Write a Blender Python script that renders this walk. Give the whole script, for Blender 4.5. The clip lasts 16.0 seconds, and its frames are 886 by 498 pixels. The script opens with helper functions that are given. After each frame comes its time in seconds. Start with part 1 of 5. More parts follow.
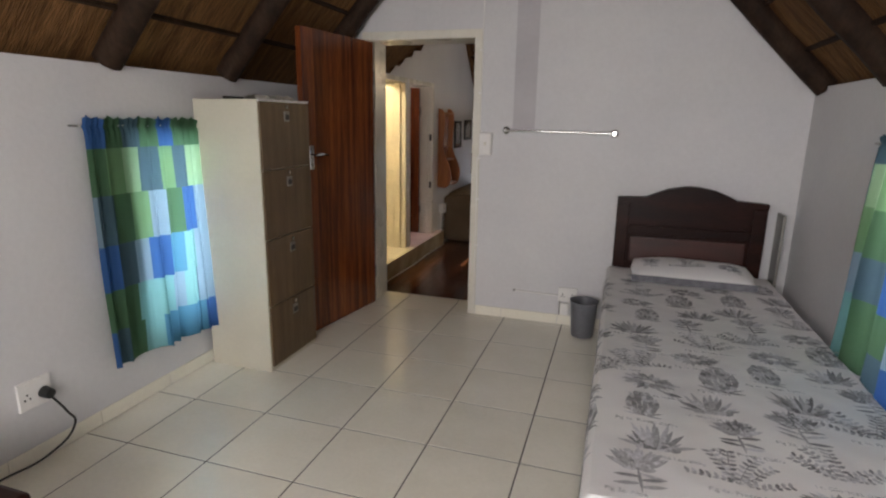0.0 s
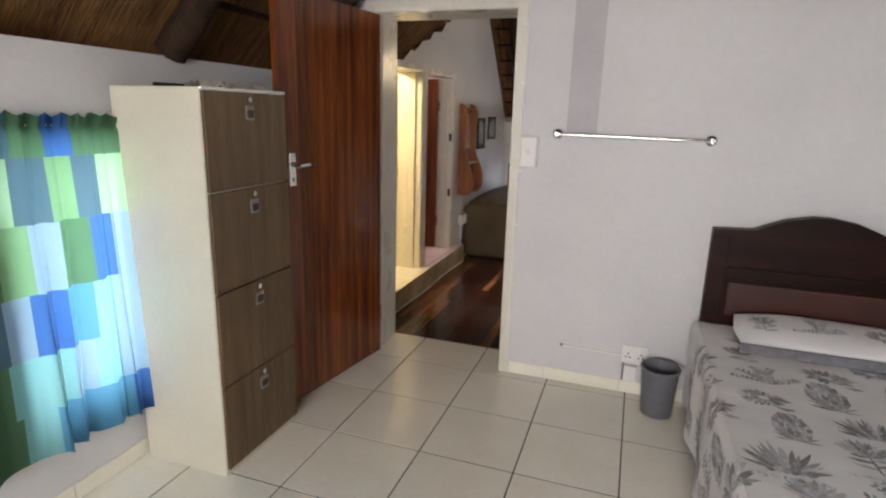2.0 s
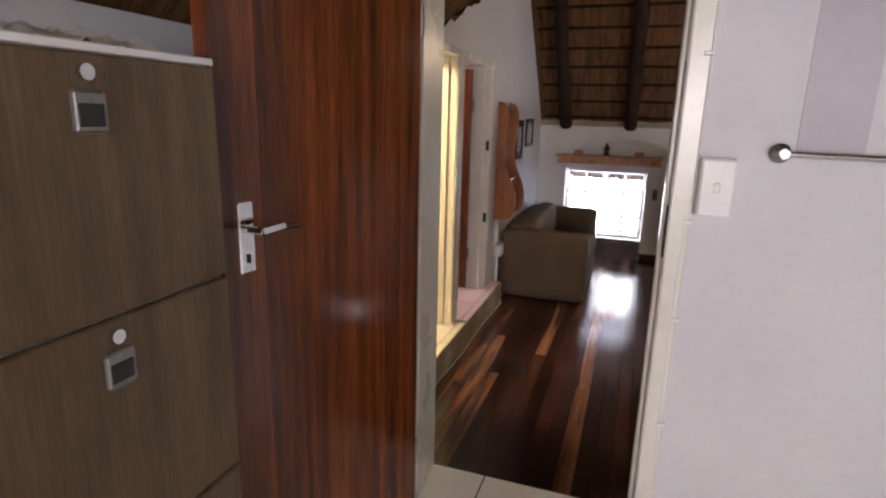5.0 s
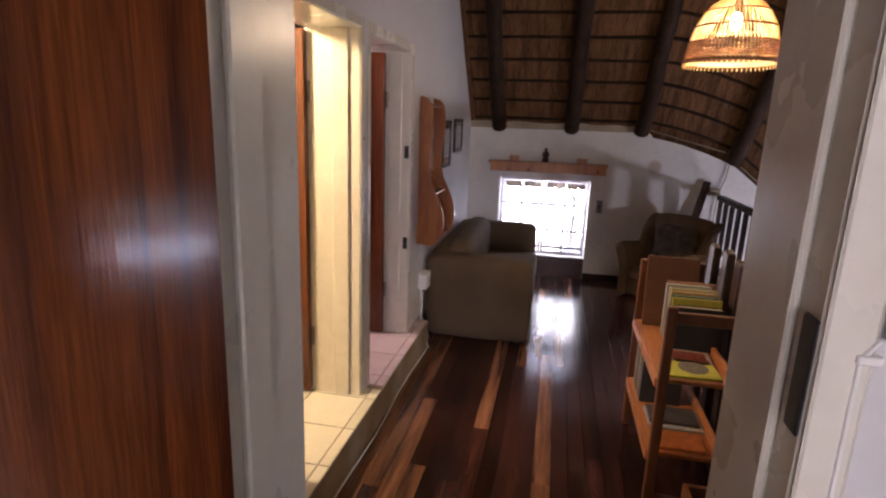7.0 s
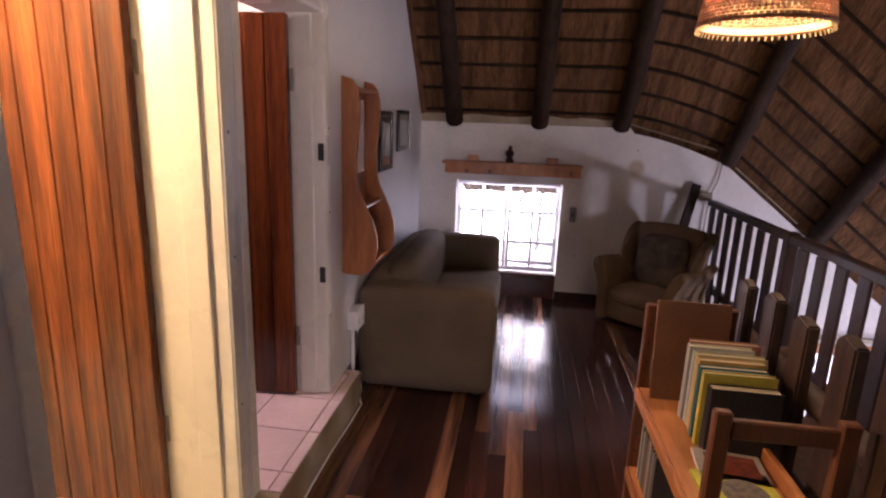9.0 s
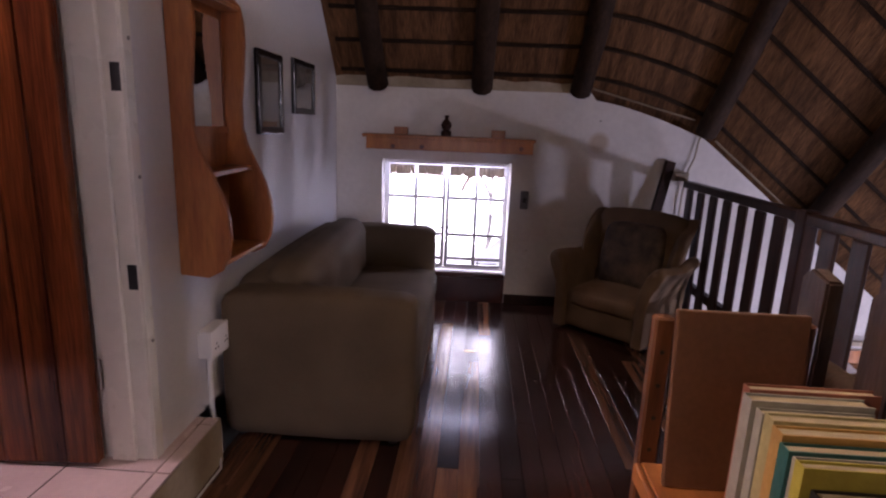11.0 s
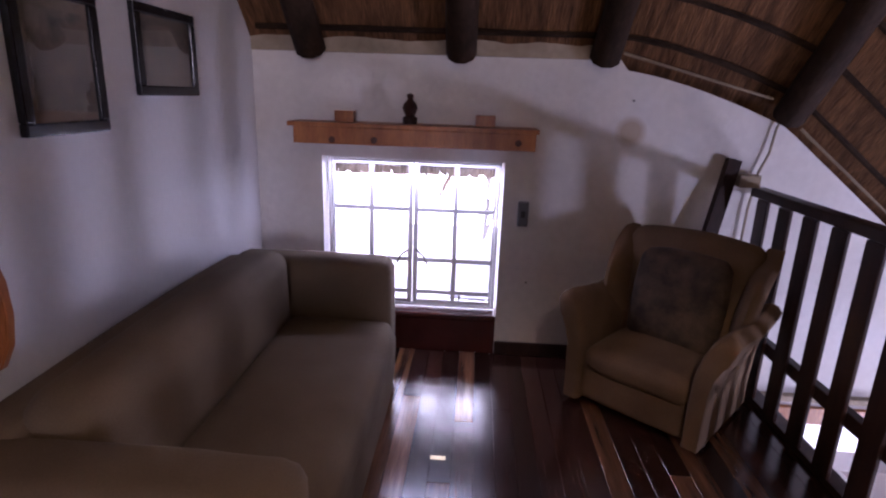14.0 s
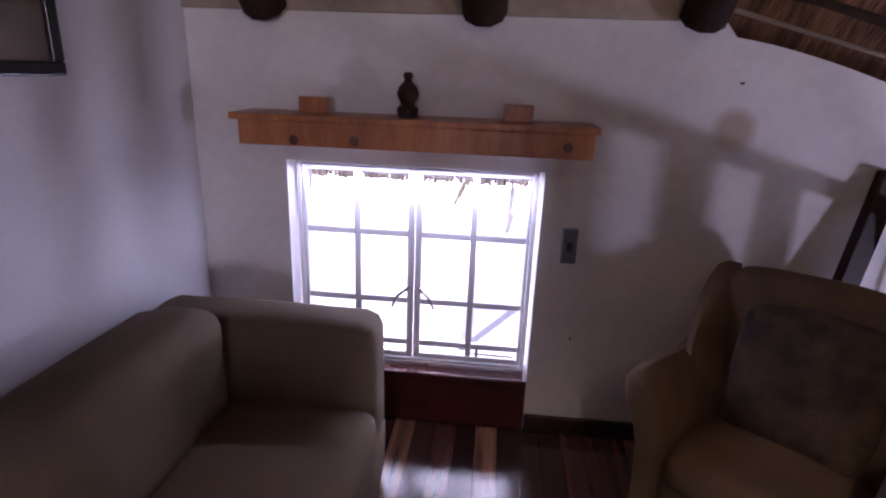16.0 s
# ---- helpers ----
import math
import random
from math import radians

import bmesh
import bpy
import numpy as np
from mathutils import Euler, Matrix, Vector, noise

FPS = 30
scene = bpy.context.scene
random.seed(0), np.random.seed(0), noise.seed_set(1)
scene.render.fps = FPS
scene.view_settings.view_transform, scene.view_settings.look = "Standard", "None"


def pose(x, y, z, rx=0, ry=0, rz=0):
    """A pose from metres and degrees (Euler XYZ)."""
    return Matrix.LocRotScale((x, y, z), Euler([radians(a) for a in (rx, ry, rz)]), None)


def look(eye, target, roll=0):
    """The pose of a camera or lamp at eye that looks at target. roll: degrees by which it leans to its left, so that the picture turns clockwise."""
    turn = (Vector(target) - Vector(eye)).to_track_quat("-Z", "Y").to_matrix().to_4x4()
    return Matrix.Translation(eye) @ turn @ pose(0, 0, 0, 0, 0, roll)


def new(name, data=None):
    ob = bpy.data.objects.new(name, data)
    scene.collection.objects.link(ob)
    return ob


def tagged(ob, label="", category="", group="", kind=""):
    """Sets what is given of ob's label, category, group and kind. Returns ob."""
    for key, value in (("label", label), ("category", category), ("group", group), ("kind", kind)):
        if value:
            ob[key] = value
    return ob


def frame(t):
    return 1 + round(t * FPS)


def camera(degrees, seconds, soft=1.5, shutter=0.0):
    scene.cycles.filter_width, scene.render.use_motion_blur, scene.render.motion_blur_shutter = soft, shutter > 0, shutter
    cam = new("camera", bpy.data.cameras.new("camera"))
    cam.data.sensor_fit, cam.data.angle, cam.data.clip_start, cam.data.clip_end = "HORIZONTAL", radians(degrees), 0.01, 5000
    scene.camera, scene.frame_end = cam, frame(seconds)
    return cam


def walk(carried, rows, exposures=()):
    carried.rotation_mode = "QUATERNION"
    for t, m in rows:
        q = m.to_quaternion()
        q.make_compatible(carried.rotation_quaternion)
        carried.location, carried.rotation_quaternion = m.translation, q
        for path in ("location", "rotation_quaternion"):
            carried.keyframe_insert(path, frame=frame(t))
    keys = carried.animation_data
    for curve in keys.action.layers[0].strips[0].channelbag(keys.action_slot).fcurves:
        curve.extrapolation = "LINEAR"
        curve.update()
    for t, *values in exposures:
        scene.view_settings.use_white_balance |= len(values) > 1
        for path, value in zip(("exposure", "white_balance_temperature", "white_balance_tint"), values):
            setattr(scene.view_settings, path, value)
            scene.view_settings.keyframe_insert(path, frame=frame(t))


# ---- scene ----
cam = camera(77.3, 16.0, soft=2.2)
PATH = [
    (0, (0.061, -0.02, 1.479), (-0.521, 1.837, 1.02), 1.0),
    (0.5, (-0.047, 0.224, 1.493), (-0.604, 2.088, 1.03), 1.3),
    (1, (-0.087, 0.474, 1.494), (-0.685, 2.326, 1.032), 1.3),
    (1.5, (-0.217, 0.703, 1.504), (-0.828, 2.547, 1.032), 1.4),
    (2, (-0.323, 0.943, 1.495), (-0.949, 2.782, 1.018), 1.6),
    (2.5, (-0.444, 1.203, 1.499), (-1.099, 3.033, 1.025), 1.6),
    (3, (-0.54, 1.427, 1.497), (-1.249, 3.236, 1.019), 1.8),
    (3.5, (-0.729, 1.625, 1.5), (-1.412, 3.443, 1.022), 1.8),
    (3.7, (-0.769, 1.712, 1.498), (-1.463, 3.525, 1.013), 2.0),
    (5.8, (-1.205, 2.686, 1.468), (-1.736, 4.558, 1.004), 2.2),
    (6, (-1.211, 2.817, 1.463), (-1.714, 4.696, 1.0), 2.6),
    (6.5, (-1.257, 3.034, 1.454), (-1.7, 4.93, 0.997), 2.2),
    (7, (-1.301, 3.268, 1.457), (-1.68, 5.178, 1.0), 2.1),
    (7.5, (-1.302, 3.524, 1.45), (-1.632, 5.444, 0.997), 2.0),
    (8, (-1.288, 3.771, 1.439), (-1.597, 5.694, 0.986), 2.0),
    (8.5, (-1.313, 4.002, 1.434), (-1.599, 5.929, 0.979), 2.1),
    (9, (-1.32, 4.227, 1.415), (-1.579, 6.156, 0.956), 2.1),
    (9.2, (-1.312, 4.311, 1.406), (-1.558, 6.242, 0.949), 2.0),
    (11.5, (-1.184, 5.378, 1.115), (-1.265, 7.328, 0.674), 2.3),
    (12, (-1.142, 5.572, 1.164), (-1.229, 7.517, 0.705), 2.0),
    (12.5, (-1.085, 5.749, 1.193), (-1.182, 7.686, 0.705), 2.3),
    (13, (-1.095, 5.966, 1.182), (-1.174, 7.907, 0.702), 2.1),
    (13.5, (-1.055, 6.16, 1.152), (-1.159, 8.097, 0.664), 2.0),
    (14, (-1.094, 6.392, 1.202), (-1.195, 8.316, 0.666), 2.0),
    (14.5, (-1.127, 6.609, 1.187), (-1.226, 8.531, 0.642), 2.2),
    (15, (-1.074, 6.835, 1.151), (-1.22, 8.76, 0.628), 2.2),
    (15.5, (-1.033, 7.084, 1.217), (-1.247, 8.978, 0.611), 1.9),
    (16, (-1.114, 7.273, 1.21), (-1.289, 9.169, 0.598), 2.1),
]
walk(cam, [(t, look(eye, target, roll)) for t, eye, target, roll in PATH],
     [(0, -0.2, 6450, 11), (1.5, 0.18, 6450, 11), (2.5, 0.5, 6450, 12), (3.5, 0.58, 6450, 15), (6, 0.3, 6200, 22), (9, 0.35, 6400, 36), (11.5, -0.3, 6000, 40), (12.5, -0.65, 5800, 42), (13, 0.28, 5750, 42), (13.5, 0.38, 5700, 42), (14.5, 0.4, 5650, 42), (16, 0.32, 5650, 42)])

# ---- world and light ----
world = bpy.data.worlds.new("world")
scene.world = world
world.use_nodes = True
wn = world.node_tree.nodes
sky = wn.new("ShaderNodeTexSky")
sky.sky_type, sky.sun_disc = "NISHITA", False
sky.sun_elevation, sky.sun_rotation = radians(50), radians(20)
world.node_tree.links.new(sky.outputs[0], wn["Background"].inputs[0])
wn["Background"].inputs[1].default_value = 0.15


def lamp(name, kind, m, power, colour, **more):
    data = bpy.data.lights.new(name, kind)
    data.energy, data.color = power, colour
    for key, value in more.items():
        setattr(data, key, value)
    ob = new(name, data)
    ob.matrix_world = m
    return ob


DAY, WARM = (1.0, 0.95, 0.92), (1.0, 0.78, 0.46)
sun = lamp("sun", "SUN", look((0, 0, 20), (-6, -14, 0)), 5.0, (1.0, 0.95, 0.88), angle=radians(0.6))
# area lamps for daylight at the windows, some of them added
lamp("curtain_window_light", "AREA", look((-2.42, 2.395, 0.85), (0, 2.395, 0.75)), 33, (0.80, 0.92, 1.0), shape="RECTANGLE", size=0.5, size_y=0.95)
lamp("side_window_light", "AREA", look((1.34, 2.3, 0.95), (0, 2.3, 0.6)), 20, (1.0, 0.93, 1.0), shape="RECTANGLE", size=0.9, size_y=0.95)
# Main bedroom light, from a window assumed in the unseen south wall.
lamp("back_window_light", "AREA", look((-0.5, -1.72, 1.55), (0.0, 2.2, 0.0)), 104, DAY, shape="RECTANGLE", size=1.7, size_y=1.1)
lamp("stair_window_light", "AREA", look((2.68, 6.95, 0.10), (0.0, 9.2, 0.75)), 24, (0.88, 0.9, 1.0), shape="RECTANGLE", size=0.14, size_y=0.14)
# Fill lamp added low in the void to brighten its walls.
lamp("lower_window_light", "AREA", look((2.68, 7.7, -1.7), (0.9, 9.4, -0.9)), 40, (0.9, 0.92, 1.0), shape="RECTANGLE", size=1.3, size_y=0.9)
# Strip lamp added inside the window head to brighten glazing bars and boards.
lamp("hall_window_light", "AREA", look((-1.4165, 9.285, 0.855), (-1.4165, 9.195, -0.19)), 2.8, (0.80, 0.86, 1.0), shape="RECTANGLE", size=0.84, size_y=0.05)
# indoor lamps, of which only the pendant stands in view
# Bedroom bulb out of view, assumed from the shadow below the switch box.
lamp("ceiling_bulb_light", "POINT", pose(-0.5, 1.1, 2.62), 9, (1.0, 0.94, 0.88), shadow_soft_size=0.10)
lamp("pendant_bulb_light", "POINT", pose(-0.43, 6.66, 1.985), 60, WARM, shadow_soft_size=0.04)
lamp("bathroom_light", "POINT", pose(-3.0, 5.2, 2.05), 98, (1.0, 0.76, 0.40), shadow_soft_size=0.08)
lamp("second_bathroom_light", "POINT", pose(-3.3, 6.40, 1.9), 62, (1.0, 0.80, 0.78), shadow_soft_size=0.1)


# ---- materials ----
def mat(name, a, b=None, rough=0.6, metal=0.0, big=3.0, fine=60.0, stretch=(1, 1, 1), bump=0.15, spread=0.12, gloss=0.5, rand=0.0, wear=0.08):
    """A surface with two scales of variation: broad mottling from a to b, and fine grain."""
    m = bpy.data.materials.new(name)
    m.use_nodes = True
    n, l = m.node_tree.nodes, m.node_tree.links
    bsdf = n["Principled BSDF"]
    b = b or tuple(c * 0.8 for c in a)
    co = n.new("ShaderNodeTexCoord")
    mp = n.new("ShaderNodeMapping")
    mp.inputs["Scale"].default_value = stretch
    l.new(co.outputs["Object"], mp.inputs[0])
    src = mp.outputs[0]
    info = n.new("ShaderNodeObjectInfo")
    if rand:
        off = n.new("ShaderNodeVectorMath")
        off.operation = "MULTIPLY_ADD"
        comb = n.new("ShaderNodeCombineXYZ")
        for k in range(3):
            l.new(info.outputs["Random"], comb.inputs[k])
        l.new(comb.outputs[0], off.inputs[0])
        off.inputs[1].default_value = (17, 29, 11)
        l.new(src, off.inputs[2])
        src = off.outputs[0]
    n1, n2 = n.new("ShaderNodeTexNoise"), n.new("ShaderNodeTexNoise")
    n1.inputs["Scale"].default_value, n1.inputs["Detail"].default_value = big, 5
    n2.inputs["Scale"].default_value, n2.inputs["Detail"].default_value = fine, 6
    l.new(src, n1.inputs["Vector"]), l.new(src, n2.inputs["Vector"])
    ramp = n.new("ShaderNodeValToRGB")
    ramp.color_ramp.elements[0].position, ramp.color_ramp.elements[1].position = 0.34, 0.66
    ramp.color_ramp.elements[0].color, ramp.color_ramp.elements[1].color = (*a, 1), (*b, 1)
    l.new(n1.outputs[0], ramp.inputs[0])
    hsv = n.new("ShaderNodeHueSaturation")
    rng = n.new("ShaderNodeMapRange")
    rng.inputs[1].default_value, rng.inputs[2].default_value = 0.25, 0.75
    rng.inputs[3].default_value, rng.inputs[4].default_value = 1 - spread, 1 + spread
    l.new(n2.outputs[0], rng.inputs[0])
    value = rng.outputs[0]
    if rand:
        r2 = n.new("ShaderNodeMapRange")
        r2.inputs[3].default_value, r2.inputs[4].default_value = 1 - rand, 1 + rand
        l.new(info.outputs["Random"], r2.inputs[0])
        mul = n.new("ShaderNodeMath")
        mul.operation = "MULTIPLY"
        l.new(value, mul.inputs[0]), l.new(r2.outputs[0], mul.inputs[1])
        value = mul.outputs[0]
    l.new(value, hsv.inputs["Value"]), l.new(ramp.outputs[0], hsv.inputs["Color"])
    l.new(hsv.outputs[0], bsdf.inputs["Base Color"])
    r3 = n.new("ShaderNodeMapRange")
    r3.inputs[3].default_value, r3.inputs[4].default_value = max(0.02, rough - wear), min(1, rough + wear)
    l.new(n1.outputs[0], r3.inputs[0])
    l.new(r3.outputs[0], bsdf.inputs["Roughness"])
    bsdf.inputs["Metallic"].default_value, bsdf.inputs["Specular IOR Level"].default_value = metal, gloss
    if bump:
        bp = n.new("ShaderNodeBump")
        bp.inputs["Strength"].default_value, bp.inputs["Distance"].default_value = bump, 0.01
        l.new(n2.outputs[0], bp.inputs["Height"])
        l.new(bp.outputs[0], bsdf.inputs["Normal"])
    return m


WALL = mat("white_wall_paint", (0.66, 0.655, 0.665), (0.605, 0.60, 0.615), rough=0.6, big=1.3, fine=38, bump=0.12, spread=0.03)
ROUGHWALL = mat("rough_white_plaster", (0.74, 0.73, 0.72), (0.66, 0.64, 0.62), rough=0.75, big=2.2, fine=26, bump=0.3, spread=0.05)
# a round brown spot on the far wall
wn_, wl_ = ROUGHWALL.node_tree.nodes, ROUGHWALL.node_tree.links
co_, dist_, edge_, tint_ = wn_.new("ShaderNodeTexCoord"), wn_.new("ShaderNodeVectorMath"), wn_.new("ShaderNodeMapRange"), wn_.new("ShaderNodeMixRGB")
dist_.operation = "DISTANCE"
dist_.inputs[1].default_value = (-0.329, 9.26, 1.055)
wl_.new(co_.outputs["Object"], dist_.inputs[0]), wl_.new(dist_.outputs["Value"], edge_.inputs[0])
edge_.inputs[1].default_value, edge_.inputs[2].default_value, edge_.inputs[3].default_value, edge_.inputs[4].default_value = 0.045, 0.085, 0.8, 0.0
old_ = wn_["Principled BSDF"].inputs["Base Color"].links[0].from_socket
wl_.new(edge_.outputs[0], tint_.inputs[0]), wl_.new(old_, tint_.inputs[1]), wl_.new(tint_.outputs[0], wn_["Principled BSDF"].inputs["Base Color"])
tint_.inputs[2].default_value = (0.40, 0.30, 0.20, 1)
THATCH_X = mat("thatch_across", (0.17, 0.085, 0.03), (0.085, 0.04, 0.014), rough=0.85, big=2.5, fine=14, stretch=(1.0, 9, 1.0), bump=0.9, spread=0.55, gloss=0.2)
THATCH_Y = mat("thatch_along", (0.165, 0.080, 0.034), (0.075, 0.036, 0.016), rough=0.85, big=2.5, fine=14, stretch=(9, 1.0, 1.0), bump=0.9, spread=0.5, gloss=0.2)
POLE = mat("dark_creosoted_pole", (0.040, 0.022, 0.013), (0.020, 0.011, 0.007), gloss=0.18, rough=0.75, big=6, fine=30, bump=0.3, spread=0.3, stretch=(2, 1, 1))
LATH = mat("dark_lath", (0.034, 0.019, 0.011), (0.018, 0.010, 0.006), gloss=0.15, rough=0.8, big=8, fine=40, bump=0.3, spread=0.3)
TILE = mat("cream_floor_tile", (0.87, 0.84, 0.74), (0.82, 0.79, 0.68), rough=0.14, big=4, fine=50, bump=0.02, spread=0.03, rand=0.03)
GROUT = mat("dark_grout", (0.045, 0.038, 0.03), (0.028, 0.024, 0.02), rough=0.9, fine=80)
PINKTILE = mat("pinkish_floor_tile", (0.62, 0.50, 0.47), (0.55, 0.43, 0.40), rough=0.25, big=4, fine=50, bump=0.02, spread=0.04, rand=0.04)
PLANK = mat("dark_hardwood_plank", (0.042, 0.0145, 0.009), (0.014, 0.006, 0.005), gloss=0.55, wear=0.04, rough=0.16, big=1.6, fine=16, stretch=(22, 0.6, 1), bump=0.04, spread=0.45, rand=0.5)
PLANK_L = mat("lighter_hardwood_plank", (0.20, 0.092, 0.045), (0.045, 0.018, 0.011), gloss=0.55, wear=0.04, rough=0.16, big=1.6, fine=16, stretch=(14, 0.7, 1), bump=0.04, spread=0.3, rand=0.35)
DOORWOOD = mat("varnished_red_brown_door", (0.185, 0.050, 0.014), (0.062, 0.016, 0.007), rough=0.15, big=2.2, fine=22, stretch=(9, 9, 0.45), bump=0.06, spread=0.38, rand=0.22)
STEEL = mat("cream_painted_steel", (0.74, 0.72, 0.64), (0.68, 0.65, 0.57), rough=0.28, big=3, fine=30, bump=0.03, spread=0.03)
BEIGE = mat("cream_painted_metal", (0.60, 0.57, 0.47), (0.56, 0.53, 0.43), rough=0.45, big=2, fine=60, bump=0.03, spread=0.03)
LAMINATE = mat("brown_wood_laminate", (0.130, 0.080, 0.036), (0.080, 0.048, 0.021), rough=0.42, big=2.5, fine=24, stretch=(9, 9, 0.6), bump=0.03, spread=0.28)
CHROME = mat("chrome", (0.75, 0.75, 0.75), rough=0.12, metal=1, bump=0)
GREYMETAL = mat("grey_metal", (0.30, 0.29, 0.27), rough=0.4, metal=0.7, bump=0)
BLACK = mat("black_plastic", (0.015, 0.015, 0.016), rough=0.4, bump=0.05)
WHITEPL = mat("white_plastic", (0.80, 0.79, 0.77), (0.76, 0.75, 0.73), rough=0.35, bump=0.02, spread=0.02)
GREYPL = mat("grey_plastic", (0.15, 0.155, 0.175), (0.12, 0.125, 0.14), rough=0.45, bump=0.03)
DARKWOOD = mat("dark_mahogany", (0.028, 0.009, 0.006), (0.013, 0.005, 0.004), gloss=0.15, rough=0.38, big=2, fine=20, stretch=(1, 1, 5), bump=0.04, spread=0.25)
PINE = mat("orange_pine", (0.45, 0.175, 0.05), (0.31, 0.105, 0.03), rough=0.34, big=2.5, fine=18, stretch=(6, 1.2, 1.2), bump=0.04, spread=0.2)
PINE_V = mat("upright_orange_pine", (0.36, 0.13, 0.036), (0.24, 0.075, 0.022), rough=0.34, big=2.5, fine=18, stretch=(6, 6, 0.9), bump=0.04, spread=0.2)
RAIL = mat("dark_stained_rail_wood", (0.042, 0.017, 0.011), (0.020, 0.010, 0.008), gloss=0.3, rough=0.45, big=3, fine=25, stretch=(5, 5, 0.8), bump=0.06, spread=0.3)
SOFA = mat("grey_brown_sofa_cloth", (0.130, 0.094, 0.060), (0.100, 0.071, 0.045), rough=0.9, big=3, fine=220, bump=0.12, spread=0.10, gloss=0.2)
ARMCH = mat("tan_armchair_cloth", (0.185, 0.120, 0.070), (0.125, 0.080, 0.048), rough=0.85, big=4, fine=200, bump=0.12, spread=0.12, gloss=0.25)
CEMENT = mat("stained_cement", (0.36, 0.29, 0.19), (0.25, 0.19, 0.12), rough=0.7, big=5, fine=40, bump=0.15, spread=0.12)
LEDGE = mat("beige_plaster_ledge", (0.40, 0.335, 0.25), (0.29, 0.24, 0.17), rough=0.8, big=4, fine=30, bump=0.3)
YELLOWWALL = mat("bathroom_wall_tile", (0.72, 0.66, 0.50), (0.68, 0.62, 0.46), rough=0.3, big=2, fine=30, bump=0.02, spread=0.03)
OXBLOOD = mat("oxblood_sill_paint", (0.075, 0.016, 0.013), (0.045, 0.011, 0.009), rough=0.22, big=5, fine=40, bump=0.04)
OUTSIDE = mat("pale_yard_ground", (0.80, 0.78, 0.74), (0.74, 0.71, 0.66), rough=0.9, big=0.4, fine=6, bump=0.2)


def glass_mat():
    m = bpy.data.materials.new("clear_glass")
    m.use_nodes = True
    b = m.node_tree.nodes["Principled BSDF"]
    b.inputs["Base Color"].default_value = (1, 1, 1, 1)
    b.inputs["Transmission Weight"].default_value, b.inputs["Roughness"].default_value, b.inputs["IOR"].default_value = 1, 0.0, 1.45
    return m


def mirror_mat():
    m = bpy.data.materials.new("mirror")
    m.use_nodes = True
    b = m.node_tree.nodes["Principled BSDF"]
    b.inputs["Base Color"].default_value, b.inputs["Metallic"].default_value, b.inputs["Roughness"].default_value = (0.85, 0.86, 0.86, 1), 1, 0.02
    return m


def glow(name, colour, power):
    m = bpy.data.materials.new(name)
    m.use_nodes = True
    b = m.node_tree.nodes["Principled BSDF"]
    b.inputs["Base Color"].default_value, b.inputs["Emission Color"].default_value, b.inputs["Emission Strength"].default_value = (*colour, 1), (*colour, 1), power
    return m


GLASS, MIRROR = glass_mat(), mirror_mat()
BULB = glow("lit_bulb", (1.0, 0.80, 0.45), 18)


# ---- mesh helpers ----
def box(bm, x0, x1, y0, y1, z0, z1, bevel=0.0, seg=2):
    v = [bm.verts.new((x, y, z)) for x in (x0, x1) for y in (y0, y1) for z in (z0, z1)]
    f = [bm.faces.new([v[i] for i in q]) for q in ((0, 1, 3, 2), (4, 6, 7, 5), (0, 4, 5, 1), (2, 3, 7, 6), (0, 2, 6, 4), (1, 5, 7, 3))]
    if bevel:
        edges = {e for q in f for e in q.edges}
        bmesh.ops.bevel(bm, geom=list(edges), offset=bevel, segments=seg, affect="EDGES", profile=0.6)
    return bm


def rod(bm, p, q, r, r2=None, seg=10):
    """A round bar from p to q."""
    p, q = Vector(p), Vector(q)
    m = Matrix.Translation((p + q) / 2) @ (q - p).to_track_quat("Z", "Y").to_matrix().to_4x4()
    bmesh.ops.create_cone(bm, cap_ends=True, segments=seg, radius1=r, radius2=r if r2 is None else r2, depth=(q - p).length, matrix=m)
    return bm


def turned(bm, profile, centre=(0, 0, 0), seg=20):
    """A turned body: profile rows of radius and height."""
    rings = [[bm.verts.new((centre[0] + r * math.cos(2 * math.pi * k / seg), centre[1] + r * math.sin(2 * math.pi * k / seg), centre[2] + z)) for k in range(seg)] for r, z in profile]
    for a, b in zip(rings, rings[1:]):
        for k in range(seg):
            bm.faces.new((a[k], a[(k + 1) % seg], b[(k + 1) % seg], b[k]))
    return bm


def slab(bm, outline, axis, lo, hi):
    """An outline in the two other axes, drawn out along axis from lo to hi."""
    def at(u, w, s):
        return {"x": (s, u, w), "y": (u, s, w), "z": (u, w, s)}[axis]
    a, b = [bm.verts.new(at(u, w, lo)) for u, w in outline], [bm.verts.new(at(u, w, hi)) for u, w in outline]
    n = len(outline)
    bm.faces.new(a), bm.faces.new(b[::-1])
    for k in range(n):
        bm.faces.new((a[k], b[k], b[(k + 1) % n], a[(k + 1) % n]))
    bmesh.ops.recalc_face_normals(bm, faces=bm.faces)
    return bm


def link(name, bm, material, smooth=False):
    me = bpy.data.meshes.new(name)
    bmesh.ops.recalc_face_normals(bm, faces=bm.faces)
    bm.to_mesh(me)
    bm.free()
    me.materials.append(material)
    if smooth:
        me.shade_smooth()
        me.set_sharp_from_angle(angle=radians(40))
    return new(name, me)


def part(name, bm, material, parent, label="", smooth=False):
    ob = link(name, bm, material, smooth)
    ob.parent = parent
    return tagged(ob, label)


def thing(name, label, category, group="", kind=""):
    return tagged(new(name), label, category, group, kind)


def structure(name, bm, material, label, category, smooth=False):
    return tagged(link(name, bm, material, smooth), label, category, "", "structure")


def B(*a, **k):
    return box(bmesh.new(), *a, **k)


